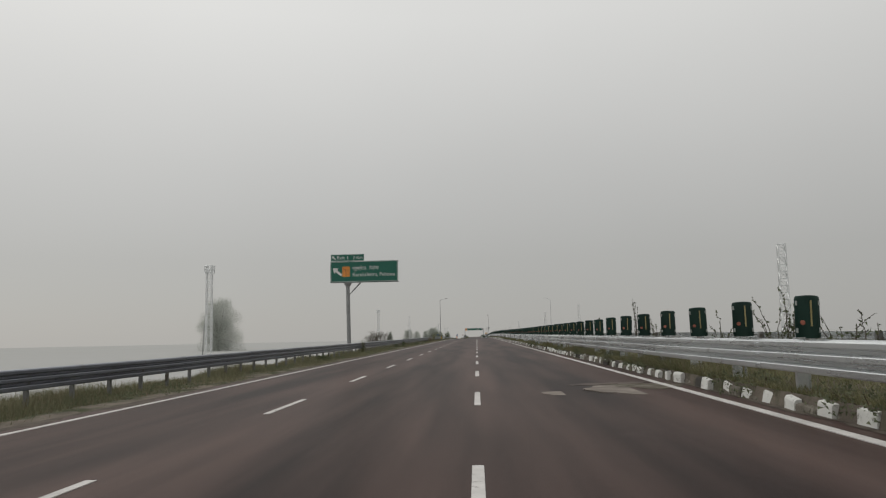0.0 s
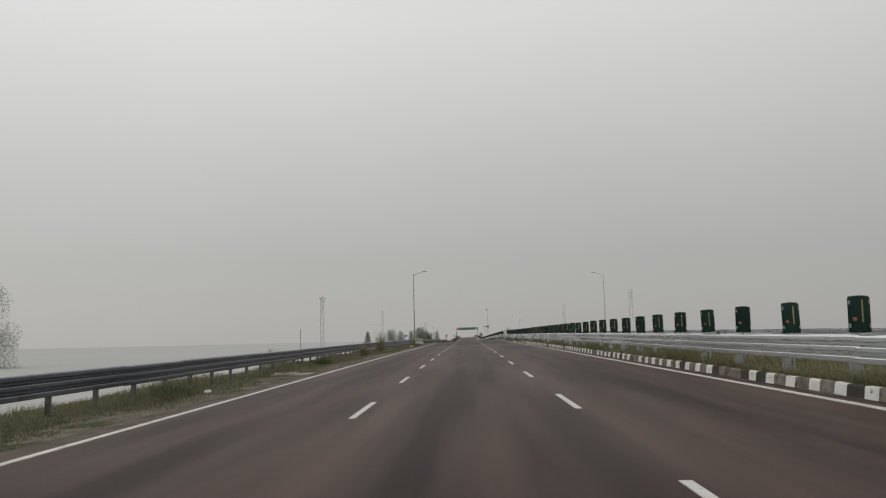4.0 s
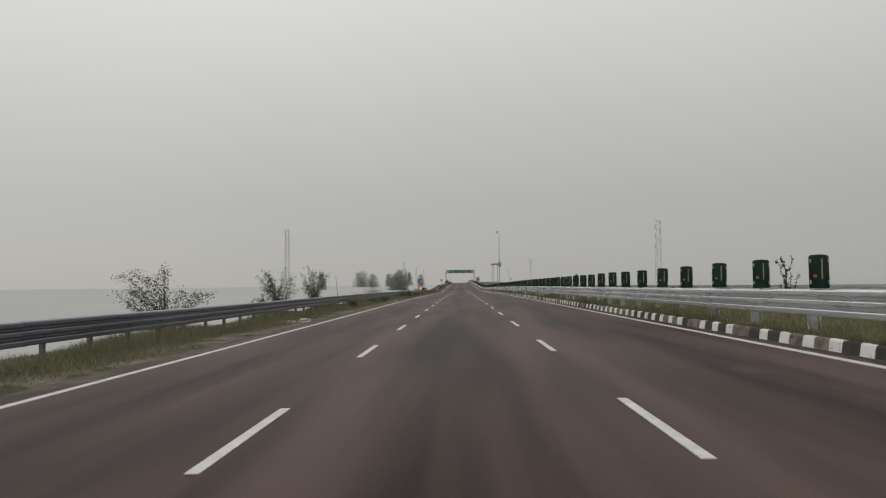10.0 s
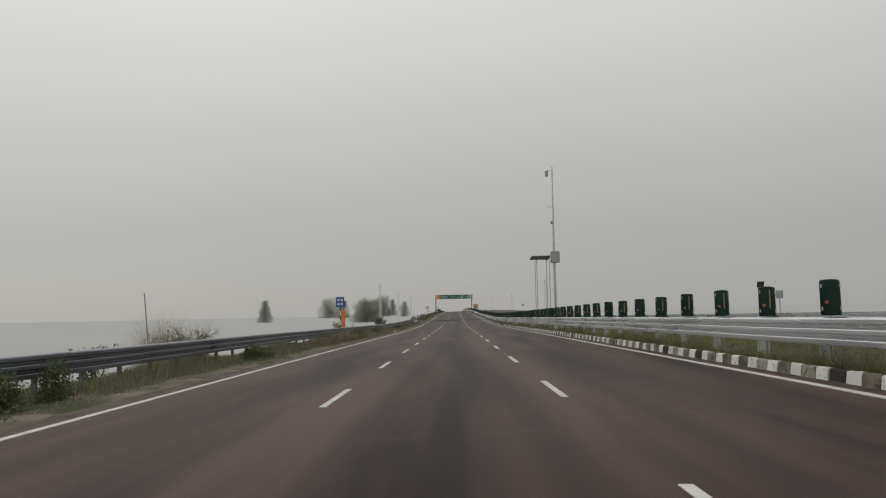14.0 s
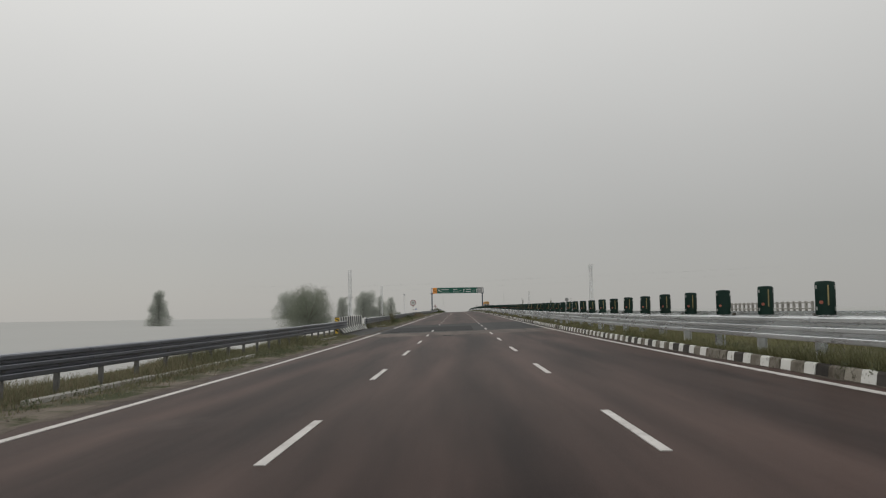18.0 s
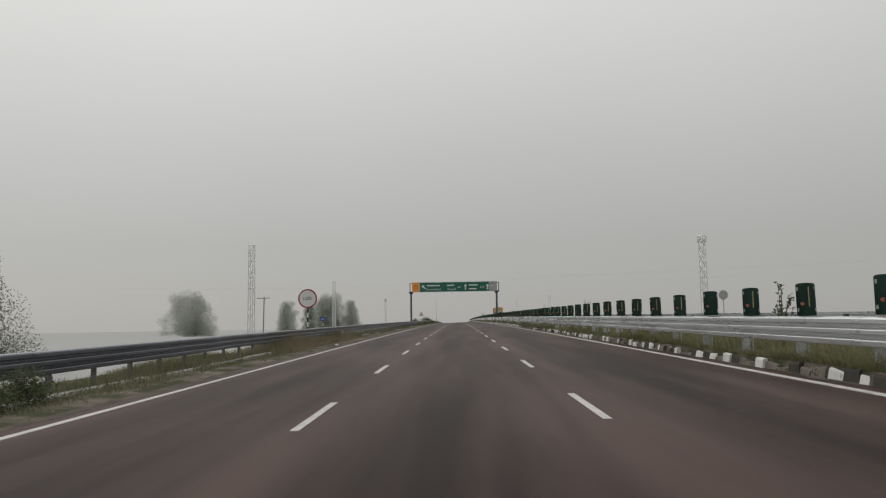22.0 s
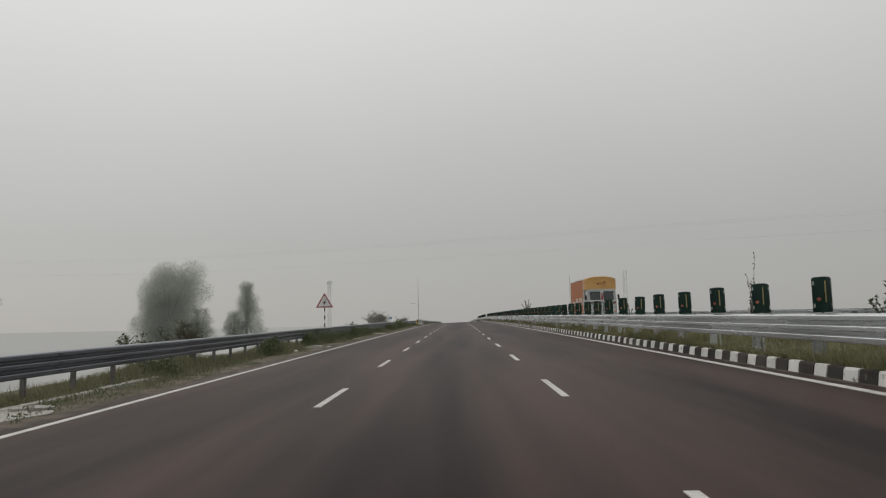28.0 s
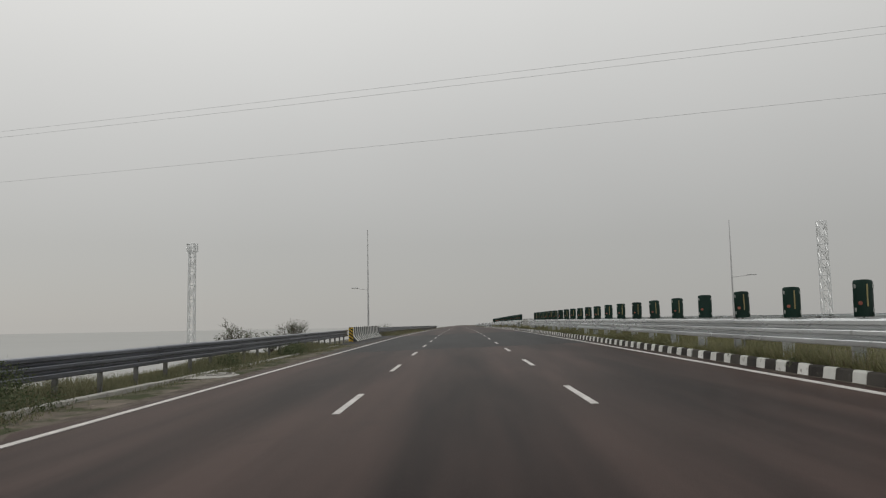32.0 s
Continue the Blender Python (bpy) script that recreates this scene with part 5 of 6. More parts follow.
def tree(x, y, z0, top, half, label, seed, leaves=5200, size=0.42, dense=False, narrow=False):
    gen = np.random.default_rng(seed)
    ob = thing("tree", x, y, z0, label, "tree", "field trees")
    h = top - z0
    trunk = Shape()
    fork = h * 0.33
    trunk.tube((0, 0, 0), (0.1, 0, fork), 0.028 * h, 0.018 * h, 10)
    lumps = []
    for i in range(30):
        a = 2.4 * i + gen.uniform(-0.4, 0.4)
        ring = gen.uniform(0.25, 0.80)
        zz = h * (0.12 + 0.78 * (i / 29 if narrow else ((i + gen.uniform(0, 1)) / 30) ** 1.15))
        wide = half * (ring if not narrow else ring * (1.1 - i / 35))
        wide *= 1.0 if zz < 0.7 * h else 0.7
        p = (wide * math.cos(a), wide * math.sin(a), zz)
        lumps.append((*p, half * gen.uniform(0.28, 0.46) * (0.8 if zz > 0.75 * h else 1)))
        trunk.tube((0.1, 0, fork * gen.uniform(0.8, 1.0)), (0.75 * p[0], 0.75 * p[1], 0.9 * p[2]), 0.008 * h, 0.003 * h, 5)
    lumps.append((0, 0, h * 0.86, half * 0.4))
    lumps.append((0, 0, h * 0.55, half * 0.62))
    lumps.append((0, 0, h * 0.3, half * 0.62))
    # trees farther out take the bark and leaves paled as by haze
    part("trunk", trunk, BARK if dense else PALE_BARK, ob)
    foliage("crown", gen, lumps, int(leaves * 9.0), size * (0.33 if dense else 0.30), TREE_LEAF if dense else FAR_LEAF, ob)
    return ob


T_LAB = "broad leafy tree rising from the foggy field"
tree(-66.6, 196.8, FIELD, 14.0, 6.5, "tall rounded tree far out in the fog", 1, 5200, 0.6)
tree(-29.6, 603.2, FIELD, 6.5, 6.7, "low dense rounded tree close behind the verge", 2, 9000, 0.34, dense=True)
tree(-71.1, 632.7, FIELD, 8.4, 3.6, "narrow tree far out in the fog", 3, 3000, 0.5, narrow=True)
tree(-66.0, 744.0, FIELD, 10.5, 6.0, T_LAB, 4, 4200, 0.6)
tree(-38.6, 758.3, FIELD, 8.5, 2.9, "tall dense tree near the verge", 5, 4200, 0.4, narrow=True)
tree(-26.8, 750.0, FIELD, 7.3, 3.1, T_LAB, 6, 3200, 0.4)
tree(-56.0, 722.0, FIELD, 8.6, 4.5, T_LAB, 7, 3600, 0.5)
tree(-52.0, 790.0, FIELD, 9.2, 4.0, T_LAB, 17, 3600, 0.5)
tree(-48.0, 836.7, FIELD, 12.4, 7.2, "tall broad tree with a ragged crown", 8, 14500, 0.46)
tree(-43.3, 838.5, FIELD, 5.2, 2.6, "low dense tree beside a taller one", 18, 2600, 0.36)
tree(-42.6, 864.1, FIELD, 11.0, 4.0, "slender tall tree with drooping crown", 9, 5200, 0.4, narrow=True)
tree(-44.8, 862.0, FIELD, 5.0, 2.4, "low bushy tree at the foot of a tall one", 19, 2200, 0.36)


def shrub(x, y, z0, h, half, label, seed, leaves=420, size=0.10, stems=9, bare=False, material=None, category="shrub", upright=0.0):
    gen = np.random.default_rng(seed)
    ob = thing("shrub", x, y, z0, label, category, "verge shrubs")
    tw, lumps = Shape(), []
    for i in range(stems):
        a = gen.uniform(0, 2 * math.pi)
        r = half * gen.uniform(0.25, 1.0) * (1 - upright)
        tip = Vector((r * math.cos(a), r * math.sin(a), h * gen.uniform(0.65, 1.0) * (1 - 0.35 * r / max(half, 0.01))))
        mid = tip * 0.5 + Vector(gen.uniform(-0.12, 0.12, 3)) * half
        tw.tube((0.04 * math.cos(a), 0.04 * math.sin(a), 0), mid, 0.024, 0.016, 5)
        tw.tube(mid, tip, 0.016, 0.006, 4)
        for j in range(6 if bare else 3):
            u = gen.uniform(0.2, 0.95)
            p = mid.lerp(tip, u)
            q = p + Vector((gen.uniform(-1, 1), gen.uniform(-1, 1), gen.uniform(0.1, 1.0))) * half * 0.4
            tw.tube(p, q, 0.010, 0.005, 4)
            if bare:
                for _ in range(2):
                    tw.tube(p.lerp(q, 0.6), p.lerp(q, 0.6) + Vector(gen.uniform(-1, 1, 3)) * half * 0.28, 0.008, 0.004, 3)
            lumps.append((*q, half * 0.16))
        lumps.append((*tip, half * 0.18))
        lumps.append((*mid, half * 0.22))
    part("stem", tw, BARK, ob)
    if leaves:
        foliage("foliage", gen, lumps, int(leaves * 2.2), size * 0.72, material or LEAF, ob)
    return ob


def trailing(x, y, z0, h, half, label, seed, leaves=200, size=0.075, upright=0.0, group="median shrubs", spread=0.015):
    """Arching shoots with leaves set along them."""
    gen = np.random.default_rng(seed)
    ob = thing("shrub", x, y, z0, label, "shrub", group)
    tw, pts, ways = Shape(), [], []
    shoots = min(16, 5 + leaves // 70)
    for i in range(shoots):
        a, tall = gen.uniform(0, 2 * math.pi), h * (1.0 if i == 0 else gen.uniform(0.55, 0.95))
        out = half * gen.uniform(0.4, 1.0) * (1.25 if upright < 0.15 else 1 - 0.7 * upright)
        fall = gen.uniform(0.0, 0.55) * (1 - upright)
        old = None
        for k in range(10):
            s = k / 9
            p = Vector((out * s ** 1.5 * math.cos(a), out * s ** 1.5 * math.sin(a) * 1.3, tall * (s * (1 + fall) - fall * s ** 3))) + Vector(gen.normal(0, 0.018, 3)) * (1 if k else 0)
            if old is not None:
                tw.tube(old, p, 0.014 - 0.010 * (s - 0.1), 0.014 - 0.010 * s, 4)
                if s > 0.25:
                    n = max(1, int(leaves * 1.9 / shoots / 7))
                    for _ in range(n):
                        pts.append(old.lerp(p, gen.uniform(0, 1)))
                        ways.append((p - old).normalized() * 0.4)
            old = p
    part("stem", tw, BARK, ob)
    n = len(pts)
    c = np.array([p[:] for p in pts]) + gen.normal(0, spread, (n, 3))
    d = unit(n, gen) + np.array([w[:] for w in ways])
    s = size * gen.uniform(0.5, 1.3, n)[:, None]
    along = d / np.linalg.norm(d, axis=1, keepdims=True) * s
    across = np.cross(along, unit(n, gen))
    across = across / np.maximum(np.linalg.norm(across, axis=1, keepdims=True), 1e-6) * s * 0.34
    blades("foliage", c, along, across, LEAF, ob)
    return ob


def weeds(x, y, h, half, leaves, label, seed, z0=-0.12, material=None):
    """A low leafy mound."""
    gen = np.random.default_rng(seed)
    ob = thing("weed_clump", x, y, z0, label, "weeds", "verge weeds")
    lumps = [(gen.normal(0, 0.4) * half * 0.5, gen.normal(0, 0.6) * half, h * gen.uniform(0.15, 0.75), half * gen.uniform(0.2, 0.4)) for _ in range(14)]
    tw = Shape()
    for p in lumps:
        tw.tube((p[0] * 0.4, p[1] * 0.4, 0), (p[0], p[1], p[2] + 0.5 * p[3]), 0.008, 0.004, 4)
    tagged(part("stem", tw, BARK, ob), kind="stuff")
    foliage("foliage", gen, lumps, int(leaves * 1.5), 0.062, material or LEAF, ob)
    return ob


V = -0.22
shrub(-9.5, 379.6, V, 1.75, 1.1, "yellowish green shrub behind the guard rail", 51, 900, 0.07, 16, material=None)
THORN, LEAFY = "bare twiggy thorn bush behind the guard rail", "small leafy shrub behind the guard rail"
shrub(-9.75, 84.0, V, 2.7, 0.95, THORN, 21, 300, 0.06, 22, True)
shrub(-10.72, 99.9, V - 0.1, 3.0, 1.4, THORN, 22, 420, 0.06, 26, True)
shrub(-12.0, 145.3, V - 0.6, 2.3, 1.0, THORN, 23, 200, 0.08, 12, True)
trailing(-10.7, 278.0, V - 0.3, 2.9, 1.5, "feathery leafy shrub behind the guard rail", 24, 3000, 0.065, 0.1, "verge shrubs", 0.10)
trailing(-9.75, 291.0, V, 2.8, 1.25, "feathery leafy shrub behind the guard rail", 25, 2400, 0.065, 0.15, "verge shrubs", 0.10)
trailing(-9.9, 302.0, V, 3.2, 1.2, "tall feathery sapling behind the guard rail", 26, 2600, 0.065, 0.25, "verge shrubs", 0.10)
shrub(-9.7, 287.5, V, 1.6, 0.6, LEAFY, 27, 260, 0.09)
shrub(-10.1, 454.4, V, 2.35, 0.95, "flat-topped thorn shrub behind the guard rail", 29, 2600, 0.06, 20, True)
shrub(-9.8, 456.5, V, 1.4, 0.6, LEAFY, 30, 200, 0.09)
shrub(-9.9, 573.0, V, 1.5, 0.4, LEAFY, 31, 220, 0.09, 6)
shrub(-9.8, 577.6, V, 1.85, 0.55, LEAFY, 32, 320, 0.09, 8)
shrub(-9.6, 551.0, V, 1.9, 0.6, LEAFY, 33, 260, 0.09, 8)
shrub(-9.9, 736.4, V, 1.8, 0.6, LEAFY, 34, 500, 0.08, 9)
shrub(-9.9, 740.8, V, 2.05, 0.95, THORN, 35, 700, 0.07, 20, True)
shrub(-9.8, 779.9, V, 1.6, 0.35, LEAFY, 36, 200, 0.10, 5)
shrub(-9.8, 783.0, V, 1.7, 0.45, "dark leafy shrub behind the guard rail", 37, 330, 0.11, 6)
shrub(-9.9, 786.4, V, 1.75, 0.45, "dark leafy shrub behind the guard rail", 38, 360, 0.11, 6)
shrub(-10.3, 810.2, V, 2.75, 1.5, "wide rounded thorn bush behind the guard rail", 39, 5200, 0.065, 30, True)
shrub(-9.9, 816.0, V, 1.6, 0.5, LEAFY, 40, 180, 0.09, 7)
shrub(-10.4, 847.0, V, 1.95, 1.1, THORN, 41, 420, 0.09, 16, True)
shrub(-10.2, 858.4, V, 2.1, 1.2, THORN, 42, 460, 0.09, 16, True)
shrub(-10.2, 852.0, V, 1.5, 0.9, LEAFY, 43, 300, 0.1, 9)
shrub(-10.4, 913.2, V, 1.7, 1.2, LEAFY, 44, 300, 0.1, 9)
shrub(-9.9, 417.5, V, 1.9, 0.8, "dry pale shrub at the foot of the call box", 45, 420, 0.10, 9, material=DRY)
shrub(-9.6, 424.0, V, 1.5, 0.5, LEAFY, 46, 160, 0.09, 6)
shrub(-9.9, 373.6, V, 1.35, 0.8, LEAFY, 47, 420, 0.1, 9)
shrub(-9.4, 360.5, V, 1.25, 0.6, LEAFY, 48, 320, 0.1, 8)
shrub(-10.5, 196.3, V - 0.3, 1.2, 0.9, LEAFY, 49, 220, 0.1, 8)

MV = 0.15
VINE = "sprawling bougainvillea shoots in the median"
for i, (y, top, half, leaves, up, lab) in enumerate((
        (12.4, 1.35, 0.5, 40, 0.2, VINE), (16.3, 1.7, 0.6, 60, 0.2, VINE), (19.7, 1.45, 0.4, 60, 0.2, VINE), (27.0, 1.45, 0.3, 50, 0.2, VINE), (40.0, 1.75, 0.32, 240, 0.6, "small leafy sapling in the median"),
        (46.0, 1.4, 0.5, 60, 0.2, VINE), (155.5, 1.5, 0.6, 90, 0.1, VINE), (30.3, 2.35, 0.25, 40, 0.5, "thin bent stalk in the median"), (13.5, 1.35, 0.5, 50, 0.1, VINE), (15.6, 1.85, 0.4, 70, 0.4, VINE), (195.4, 1.85, 0.2, 160, 0.9, "tall leafy stalk in the median"), (447.1, 1.6, 0.15, 60, 0.9, "thin dry stalk in the median"), (653.3, 1.45, 0.7, 160, 0.1, VINE), (659.2, 1.3, 0.4, 70, 0.1, VINE), (244.8, 1.5, 0.3, 110, 0.2, VINE), (247.0, 2.3, 1.0, 620, 0.0, VINE), (249.3, 2.0, 1.1, 560, 0.0, VINE), (248.4, 1.9, 0.9, 420, 0.0, VINE),
        (251.6, 2.3, 0.3, 110, 0.7, VINE), (254.6, 1.4, 0.6, 160, 0.1, VINE), (269.7, 1.75, 0.45, 130, 0.2, VINE), (275.0, 1.6, 0.3, 50, 0.5, VINE), (455.3, 1.6, 0.4, 40, 0.2, VINE), (508.9, 1.75, 0.6, 30, 0.0, "dry bare stems in the median"),
        (512.0, 1.9, 0.6, 40, 0.1, "dry bare stems in the median"), (524.9, 2.0, 0.4, 120, 0.4, VINE), (553.6, 2.4, 0.35, 60, 0.6, "thin dry stalks in the median"), (555.0, 1.7, 0.35, 90, 0.3, VINE), (581.3, 1.8, 0.4, 200, 0.3, VINE),
        (609.4, 1.95, 0.35, 120, 0.5, VINE), (629.6, 2.05, 0.5, 60, 0.0, VINE), (642.0, 1.5, 0.4, 120, 0.2, VINE), (668.6, 1.75, 0.6, 420, 0.0, VINE), (670.6, 1.9, 0.8, 700, 0.0, VINE), (672.3, 2.1, 0.5, 300, 0.1, VINE),
        (722.2, 2.2, 0.4, 160, 0.4, VINE), (724.0, 1.8, 0.6, 420, 0.1, VINE), (727.0, 1.6, 0.4, 140, 0.2, VINE), (733.4, 2.5, 0.25, 60, 0.7, "thin upright dry stalk in the median"), (748.0, 1.5, 0.4, 90, 0.2, VINE),
        (800.3, 2.85, 0.7, 1300, 0.2, "leafy sapling above the median rail"), (790.0, 1.5, 0.5, 80, 0.1, VINE), (784.0, 1.45, 0.5, 80, 0.1, VINE), (812.7, 1.7, 0.4, 60, 0.2, VINE))):
    trailing(8.25, y, MV, top - MV + 0.05, half, lab, 60 + i, int(leaves * 1.5), 0.066, up)
red = shrub(6.42, 245.1, 0.05, 0.5, 0.32, "red flowering bougainvillea spilling over the kerb", 120, 40, 0.05, 8)
foliage("blossom", np.random.default_rng(121), [(0, 0, 0.28, 0.2), (-0.1, 0.1, 0.18, 0.18), (0.05, -0.15, 0.2, 0.17)], 520, 0.06, FLOWER, red)
shrub(6.5, 248.5, 0.1, 0.4, 0.3, "dark green weeds over the kerb", 122, 420, 0.06, 8)


def tall_grass(x, y, h, half, count, label, seed, material=DRY, z0=-0.12):
    gen = np.random.default_rng(seed)
    ob = thing("grass_clump", x, y, z0, label, "grass", "tall grass")
    a, r = gen.uniform(0, 2 * math.pi, count), half * gen.uniform(0, 1, count) ** 0.7
    c = np.stack([0.45 * r * np.cos(a), 0.45 * r * np.sin(a), np.zeros(count)], 1)
    lean = np.stack([0.7 * r * np.cos(a), 0.7 * r * np.sin(a), h * gen.uniform(0.45, 1.0, count)], 1)
    across = np.stack([-np.sin(a), np.cos(a), np.zeros(count)], 1) * gen.uniform(0.004, 0.009, count)[:, None]
    # each blade stands up, then bows over in its upper third
    turn = gen.uniform(-0.6, 0.6, count)
    side = np.stack([np.cos(a + turn), np.sin(a + turn), np.zeros(count)], 1)
    lower = lean * 0.76
    upper = lean * np.array([0.45, 0.45, 0.42]) + side * (h * gen.uniform(0.02, 0.2, count))[:, None]
    blades("blade_tuft", np.concatenate([c, c + lower * 0.68]), np.concatenate([lower, upper]),
          np.concatenate([across, across * 0.8]), material, ob)
    return ob


TALL = "clump of tall reedy grass on the verge"
tall_grass(-7.75, 167.3, 2.4, 0.62, 300, TALL, 1, GRASS)
tall_grass(-7.9, 157.4, 1.3, 0.55, 320, TALL, 2)
tall_grass(-8.0, 309.0, 1.5, 0.35, 180, TALL, 3)
tall_grass(-8.0, 546.2, 1.9, 0.4, 260, TALL, 4, GRASS)
tall_grass(-8.4, 67.6, 1.6, 0.34, 150, "green weeds growing through the guard rail", 5, GRASS)
tall_grass(-17.8, 398.4, 4.7, 1.9, 420, "pale feathery grass beyond the rail", 6, DRY, -1.5)
tall_grass(-17.4, 404.0, 3.6, 1.6, 360, "pale feathery grass beyond the rail", 7, DRY, -1.1)
tall_grass(-16.0, 392.0, 3.2, 1.4, 300, "pale feathery grass beyond the rail", 8, DRY, -1.3)
tall_grass(8.4, 194.3, 1.25, 0.9, 420, "pale dry grass plumes in the median", 21, DRY, 0.15)
tall_grass(8.6, 779.5, 1.35, 0.9, 380, "pale dry grass plumes in the median", 22, DRY, 0.15)
tall_grass(8.6, 783.0, 1.25, 0.9, 340, "pale dry grass plumes in the median", 23, DRY, 0.15)
tall_grass(9.3, 241.5, 2.0, 0.6, 90, "dry upright stalks in the median", 9, DRY, 0.1)
weeds(-7.6, 715.6, 0.7, 0.8, 1500, "dark leafy weeds in front of the guard rail", 210)
weeds(-7.7, 745.0, 0.9, 0.8, 1500, "dark leafy weeds in front of the guard rail", 211)
weeds(-7.7, 764.0, 0.8, 1.0, 1800, "dark leafy weeds in front of the guard rail", 212)
weeds(-7.8, 801.0, 0.9, 1.1, 2100, "dark leafy weeds in front of the guard rail", 213)
weeds(-7.75, 383.4, 0.62, 1.0, 2000, "dark leafy weeds in front of the guard rail", 219)
for i, (x, y, h) in enumerate(((-8.0, 397.5, 0.7), (-7.8, 400.6, 0.85), (-8.1, 403.6, 1.0), (-7.7, 406.5, 1.0), (-8.2, 408.6, 1.2), (-7.6, 410.2, 0.9))):
    tall_grass(x, y, h, 0.95, 420, "brown dry grass growing over the guard rail", 320 + i, DRY)
weeds(-7.8, 412.0, 0.95, 1.1, 2100, "dark leafy weeds in front of the guard rail", 214)
weeds(-7.9, 366.0, 0.85, 0.9, 1800, "dark leafy weeds in front of the guard rail", 215)
weeds(-7.6, 325.0, 0.7, 0.8, 1500, "dark leafy weeds in front of the guard rail", 216)
weeds(-8.0, 101.5, 0.9, 0.5, 900, "dark leafy weeds in front of the guard rail", 217)
weeds(-7.7, 89.8, 0.7, 0.6, 900, "dark leafy weeds in front of the guard rail", 218)


weeds(-7.4, 213.0, 0.35, 0.8, 900, "low green weeds beside the barrier", 236)
weeds(-8.1, 212.2, 0.4, 0.9, 900, "low green weeds beside the barrier", 237)
for i, y in enumerate((614.5, 617.2, 620.4, 623.0, 626.1, 628.7, 631.6, 634.0, 637.5, 9.0, 12.6, 20.5, 26.0, 33.5, 41.0, 55.0, 60.4, 62.6, 64.8)):
    weeds(6.52, y, 0.24, 0.9, 420, "mixed weeds growing over the broken kerb", 260 + i, 0.1, WEED)
WL = "dark leafy weeds in front of the guard rail"
for i, (x, y, h, half) in enumerate(((-8.1, 760.5, 1.0, 1.5), (-8.1, 755.5, 1.0, 1.4), (-8.0, 776.0, 0.95, 1.4), (-8.05, 780.2, 0.85, 1.2), (-8.0, 771.5, 0.9, 1.3), (-8.0, 358.0, 0.95, 1.2), (-8.1, 368.5, 0.9, 1.0), (-8.1, 320.0, 0.55, 0.8), (-8.2, 307.5, 0.7, 0.6),
                                     (-7.8, 47.0, 0.5, 0.8), (-8.0, 576.0, 0.7, 1.3), (-8.0, 550.0, 0.75, 1.2), (-8.0, 383.0, 0.6, 0.9), (-8.0, 430.0, 0.6, 1.1), (-8.1, 462.0, 0.6, 1.0),
                                     (-7.9, 120.0, 0.45, 0.9), (-7.9, 141.0, 0.5, 0.9), (-7.9, 813.2, 1.05, 1.5), (-7.8, 815.4, 1.1, 1.4), (-7.9, 817.8, 1.1, 1.4), (-7.9, 821.0, 1.05, 1.5), (-8.0, 825.0, 1.0, 1.6), (-8.15, 803.6, 0.6, 1.5), (-8.15, 806.6, 0.5, 1.3), (-8.0, 838.0, 0.5, 1.0), (-8.0, 848.0, 0.55, 1.1), (-8.1, 705.0, 0.5, 0.9), (-8.1, 734.0, 0.6, 1.0), (-8.0, 790.0, 0.6, 1.1))):
    weeds(x, y, h, half, int(1500 * max(1.0, half)), WL, 240 + i)


def verge_grass(name, x0, x1, y0, y1, per_metre, low, high, seed, label, level, bare=0.0):
    gen = np.random.default_rng(seed)
    n = int((y1 - y0) * per_metre)
    x, y = gen.uniform(x0, x1, n), gen.uniform(y0, y1, n)
    patchy = np.sin(y * 0.37 + 2.0 * np.sin(y * 0.11)) + np.sin(x * 2.3 + y * 0.9) * 0.8
    keep = patchy + gen.normal(0, 0.5, n) > bare
    outer = name == "verge_grass"
    straw = 0.12 + 0.10 * np.sin(y * 0.05)
    if outer:
        # dirt takes over towards the road, and along some stretches right up to the rail
        dusty = (y > 325) & (y < 350) | (y > 540) & (y < 596) | (y > 765) & (y < 800)
        bald = (y > 622) & (y < 700)
        edge = -6.55 - 0.28 * np.sin(y * 0.083 + 1.3) - 0.16 * np.sin(y * 0.41) - np.where(dusty, 0.45, 0.0) - np.where(bald, 1.1, 0.0)
        keep &= gen.uniform(0, 1, n) < np.clip((edge - x) / 0.6, 0.0, 1.0) ** 1.2 + 0.012
        keep &= ~((y > 218) & (y < 243)) & ~((y > 507) & (y < 528)) & ~((y > 862) & (y < 893))
        straw = np.where((y > 412) & (y < 446) | (y > 596) & (y < 622), 0.75, np.where((y > 146) & (y < 200) | (y > 446) & (y < 480), 0.38, straw))
    x, y, straw = x[keep], y[keep], straw[keep]
    n = len(x)
    z = np.array([level(v) for v in x])
    h = gen.uniform(low, high, n) * (0.55 + 0.75 * np.sin(y * 0.21 + 0.6 * x) ** 2)
    if outer:
        tall = ((y > 412) & (y < 446)) | ((y > 598) & (y < 618))
        h *= np.where((x < -7.75) & (x > -9.4), np.where((y > 622) & (y < 700), 0.6, np.where(y > 250, 1.95, 1.45)), np.where(x > -7.2, 0.55, np.where(x < -9.4, 1.7, 1.0))) * np.where(tall, 1.7, 1.0)
    else:
        h *= np.where(x > 6.5, 1.3, 0.8)
    a, bow = gen.uniform(0, 2 * math.pi, n), gen.uniform(0.3, 1.1, n)
    c = np.stack([x, y, z - 0.02], 1)
    lean = np.stack([np.cos(a) * h * bow, np.sin(a) * h * bow, h], 1)
    across = np.stack([-np.sin(a), np.cos(a), np.zeros(n)], 1) * gen.uniform(0.004, 0.012, n)[:, None]
    dry = gen.uniform(0, 1, n) < straw
    ob = thing(name, 0, 0, 0, label, "grass", kind="stuff")
    for mask, m in ((dry, DRY), (~dry, GRASS if outer else MEDIAN_GRASS)):
        tagged(blades("blades", c[mask], lean[mask], across[mask], m, ob), kind="stuff")


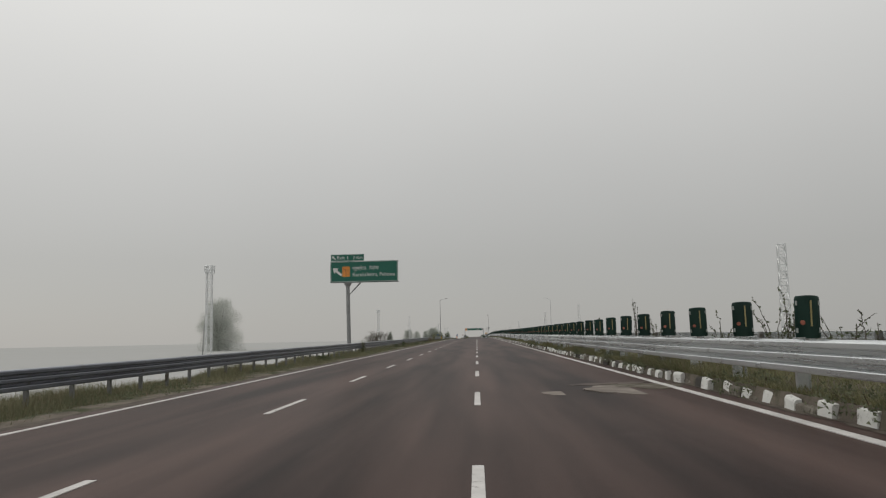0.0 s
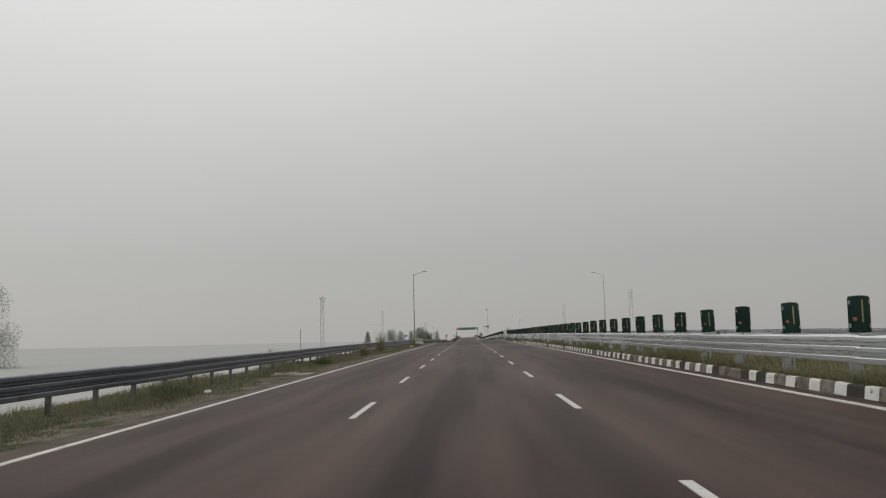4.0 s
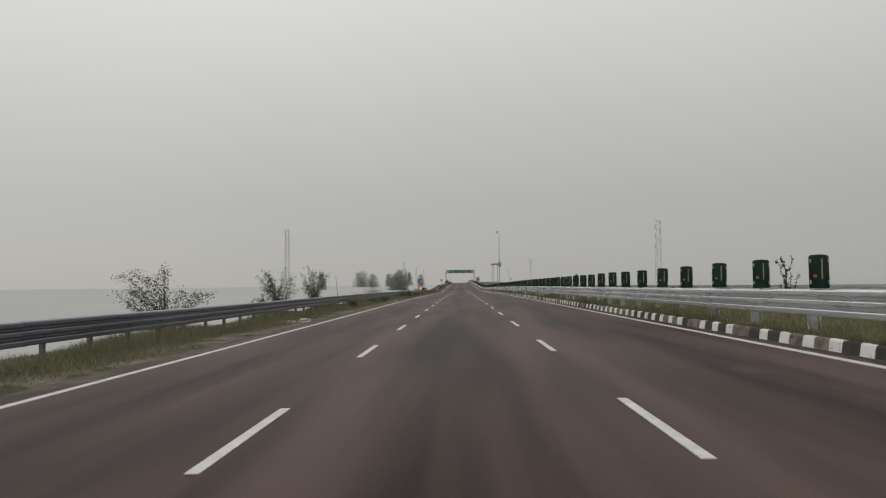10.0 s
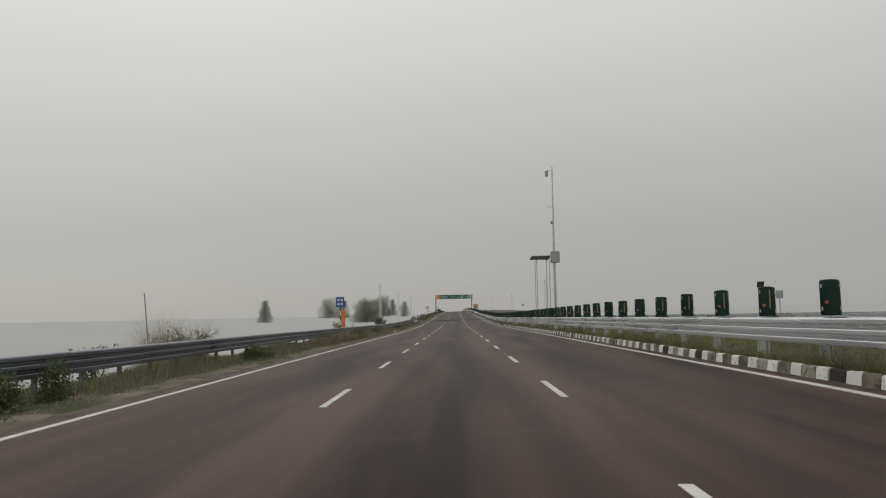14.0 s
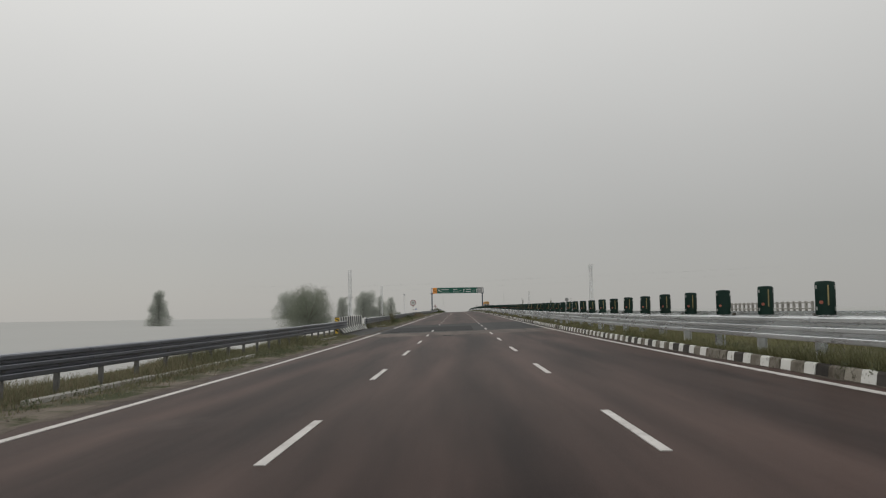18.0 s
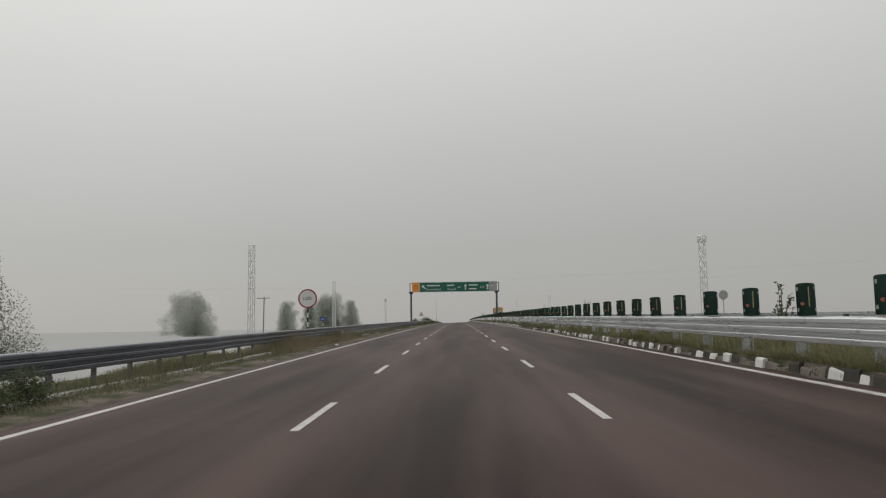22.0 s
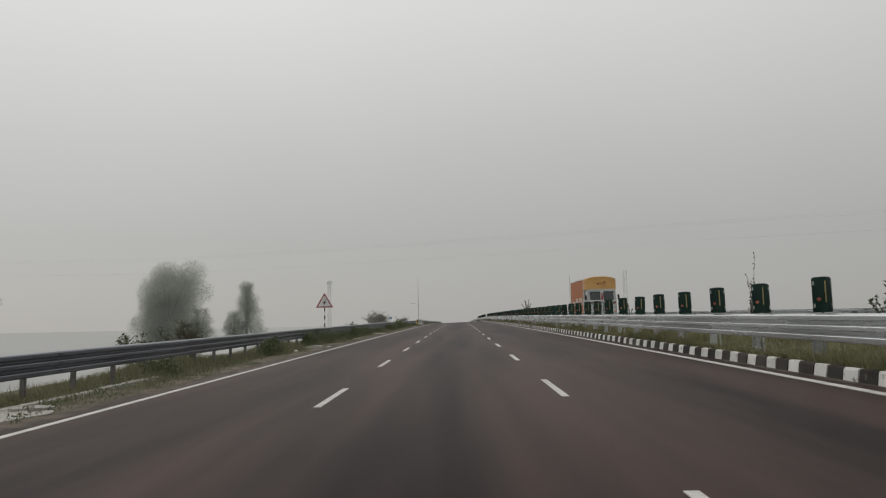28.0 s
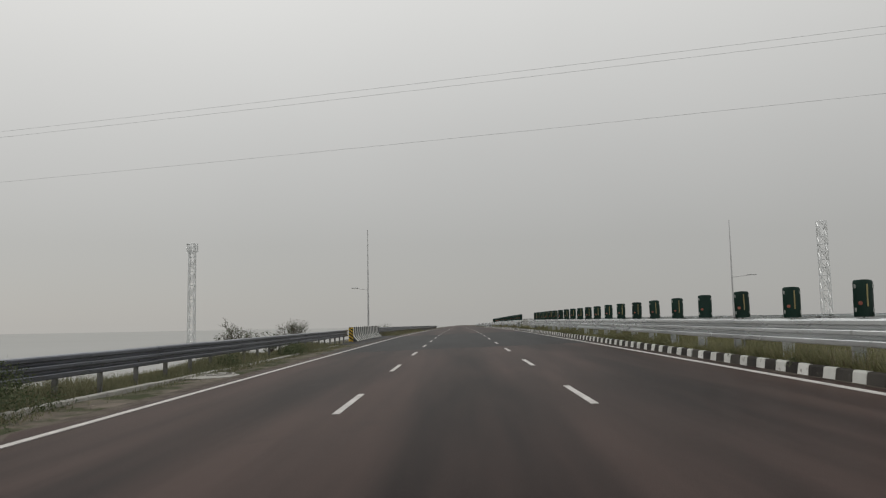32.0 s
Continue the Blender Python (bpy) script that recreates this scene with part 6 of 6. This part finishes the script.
verge_grass("verge_grass", -11.2, -6.1, -30, 960, 1080, 0.07, 0.25, 31, "patchy green and straw-coloured grass along the outer verge", ground_level, -1.15)
verge_grass("verge_grass", -9.5, -8.65, -30, 960, 280, 0.15, 0.27, 34, "taller grass growing behind the outer guard rail", ground_level, -2.0)
verge_grass("median_grass", 6.405, 6.50, -30, 960, 210, 0.20, 0.38, 33, "dense grass between the kerb and the median rail", ground_level, -9.0)
verge_grass("median_grass", 6.38, 9.4, -30, 960, 540, 0.10, 0.28, 32, "rough grass in the median behind the kerb", ground_level, -1.3)

# low broad-leaved weeds in patches over the verge
gen = np.random.default_rng(91)
patch = []
while len(patch) < 5200:
    x, y = -6.35 - 2.7 * gen.uniform(0, 1) ** 0.8, gen.uniform(0, 900)
    if 218 < y < 243 or 507 < y < 528 or 862 < y < 893 or (x > -7.3 and (325 < y < 350 or 636 < y < 690 or 765 < y < 800)) or noise.noise((x * 0.4, y * 0.12, 7.0)) + 0.35 * (-7.6 - x) < gen.uniform(-0.15, 0.35):
        continue
    patch.append((x, y, ground_level(x) + 0.05, gen.uniform(0.07, 0.24)))
low_weeds = thing("verge_weeds", 0, 0, 0, "low patches of dull green weeds on the dirt shoulder", "weeds", kind="stuff")
tagged(foliage("leaves", gen, patch, 170000, 0.055, WEED, low_weeds), kind="stuff")

# the same leafy growth behind and over the kerb
patch = []
while len(patch) < 2600:
    x, y = 6.34 + 0.9 * gen.uniform(0, 1), gen.uniform(0, 900)
    if 229 < y < 242 or 880 < y < 893 or noise.noise((x * 0.6, y * 0.15, 2.0)) < gen.uniform(-0.3, 0.4):
        continue
    patch.append((x, y, 0.22, gen.uniform(0.06, 0.17)))
kerb_weeds = thing("kerb_weeds", 0, 0, 0, "low dull green weeds growing behind the kerb", "weeds", kind="stuff")
tagged(foliage("leaves", gen, patch, 80000, 0.05, WEED, kerb_weeds), kind="stuff")

# loose stones on the shoulder
gen = np.random.default_rng(77)
pebbles = Shape()
for _ in range(2600):
    x, y, r = -6.5 - abs(gen.normal(0, 0.55)), gen.uniform(-10, 900), gen.uniform(0.012, 0.04)
    pebbles.add([(x + r, y, 0.0), (x - r, y + r * 0.4, 0.0), (x, y + r, 0.0), (x, y - r, 0.0), (x, y, r * 1.2 - 0.02), (x, y, -r)], [(0, 2, 4), (2, 1, 4), (1, 3, 4), (3, 0, 4)])
tagged(new("gravel", pebbles.mesh("gravel", GRAVEL)), "loose gravel scattered on the dirt shoulder", "gravel", kind="stuff")


# pieces of plastic litter on the verge
for i, (x, y, s) in enumerate(((-6.72, 445.6, 0.09), (-6.9, 441.2, 0.11), (-7.4, 199.0, 0.2), (-7.6, 201.6, 0.12), (-6.6, 603.9, 0.08), (-7.3, 121.0, 0.1), (-6.8, 330.4, 0.09), (-7.1, 747.0, 0.1))):
    gen = np.random.default_rng(300 + i)
    bm = bmesh.new()
    bmesh.ops.create_icosphere(bm, subdivisions=2, radius=s)
    for p in bm.verts:
        p.co = Vector((p.co.x * 1.3, p.co.y, p.co.z * 0.5 + s * 0.3)) + Vector(gen.normal(0, 0.16 * s, 3))
    sh = Shape()
    bm.verts.index_update()
    sh.add([p.co[:] for p in bm.verts], [[p.index for p in f.verts] for f in bm.faces])
    bm.free()
    ob = new("plastic_litter", sh.mesh("plastic_litter", LITTER))
    ob.matrix_basis = pose(x, y, ground_level(x) + 0.01, 0, 0, 40 * i)
    tagged(ob, "crumpled white plastic litter lying on the dirt verge", "litter", "litter")


# ---- everything follows the rise and fall of the road ----
LONG = ("ground", "backdrop", "road", "shoulder_edging", "guard_rail", "kerb", "safety_barrier", "power_line", "verge_grass", "median_grass", "verge_weeds", "kerb_weeds", "gravel")


def settle(top):
    if top.name.split(".")[0] not in LONG:
        top.location.z += float(rise(top.location.y) + camber(top.location.x))
        return
    for ob in (top, *top.children_recursive):
        if ob.type != "MESH" or ob.parent not in (None, top):
            continue
        off = ob.location.y + (top.location.y if ob is not top else 0.0)
        aside = ob.location.x + (top.location.x if ob is not top else 0.0)
        n = len(ob.data.vertices)
        co = np.empty(3 * n)
        ob.data.vertices.foreach_get("co", co)
        co = co.reshape(-1, 3)
        if np.ptp(co[:, 1]) > 6:
            co[:, 2] += rise(co[:, 1] + off) + camber(co[:, 0] + aside)
            ob.data.vertices.foreach_set("co", co.ravel())
            ob.data.update()
        else:
            aside += float(co[:, 0].mean())
            a, b = off + co[:, 1].min(), off + co[:, 1].max()
            slope = math.atan2(rise(b) - rise(a), b - a)
            here, pivot = ob.matrix_basis.copy(), Vector((0, (a + b) / 2 - (top.location.y if ob is not top else 0.0), 0))
            ob.matrix_basis = Matrix.Translation(pivot + Vector((0, 0, float(rise((a + b) / 2) + camber(aside))))) @ Matrix.Rotation(slope, 4, "X") @ Matrix.Translation(-pivot) @ here


for ob in [o for o in scene.objects if o.parent is None and o.type in ("MESH", "EMPTY")]:
    settle(ob)
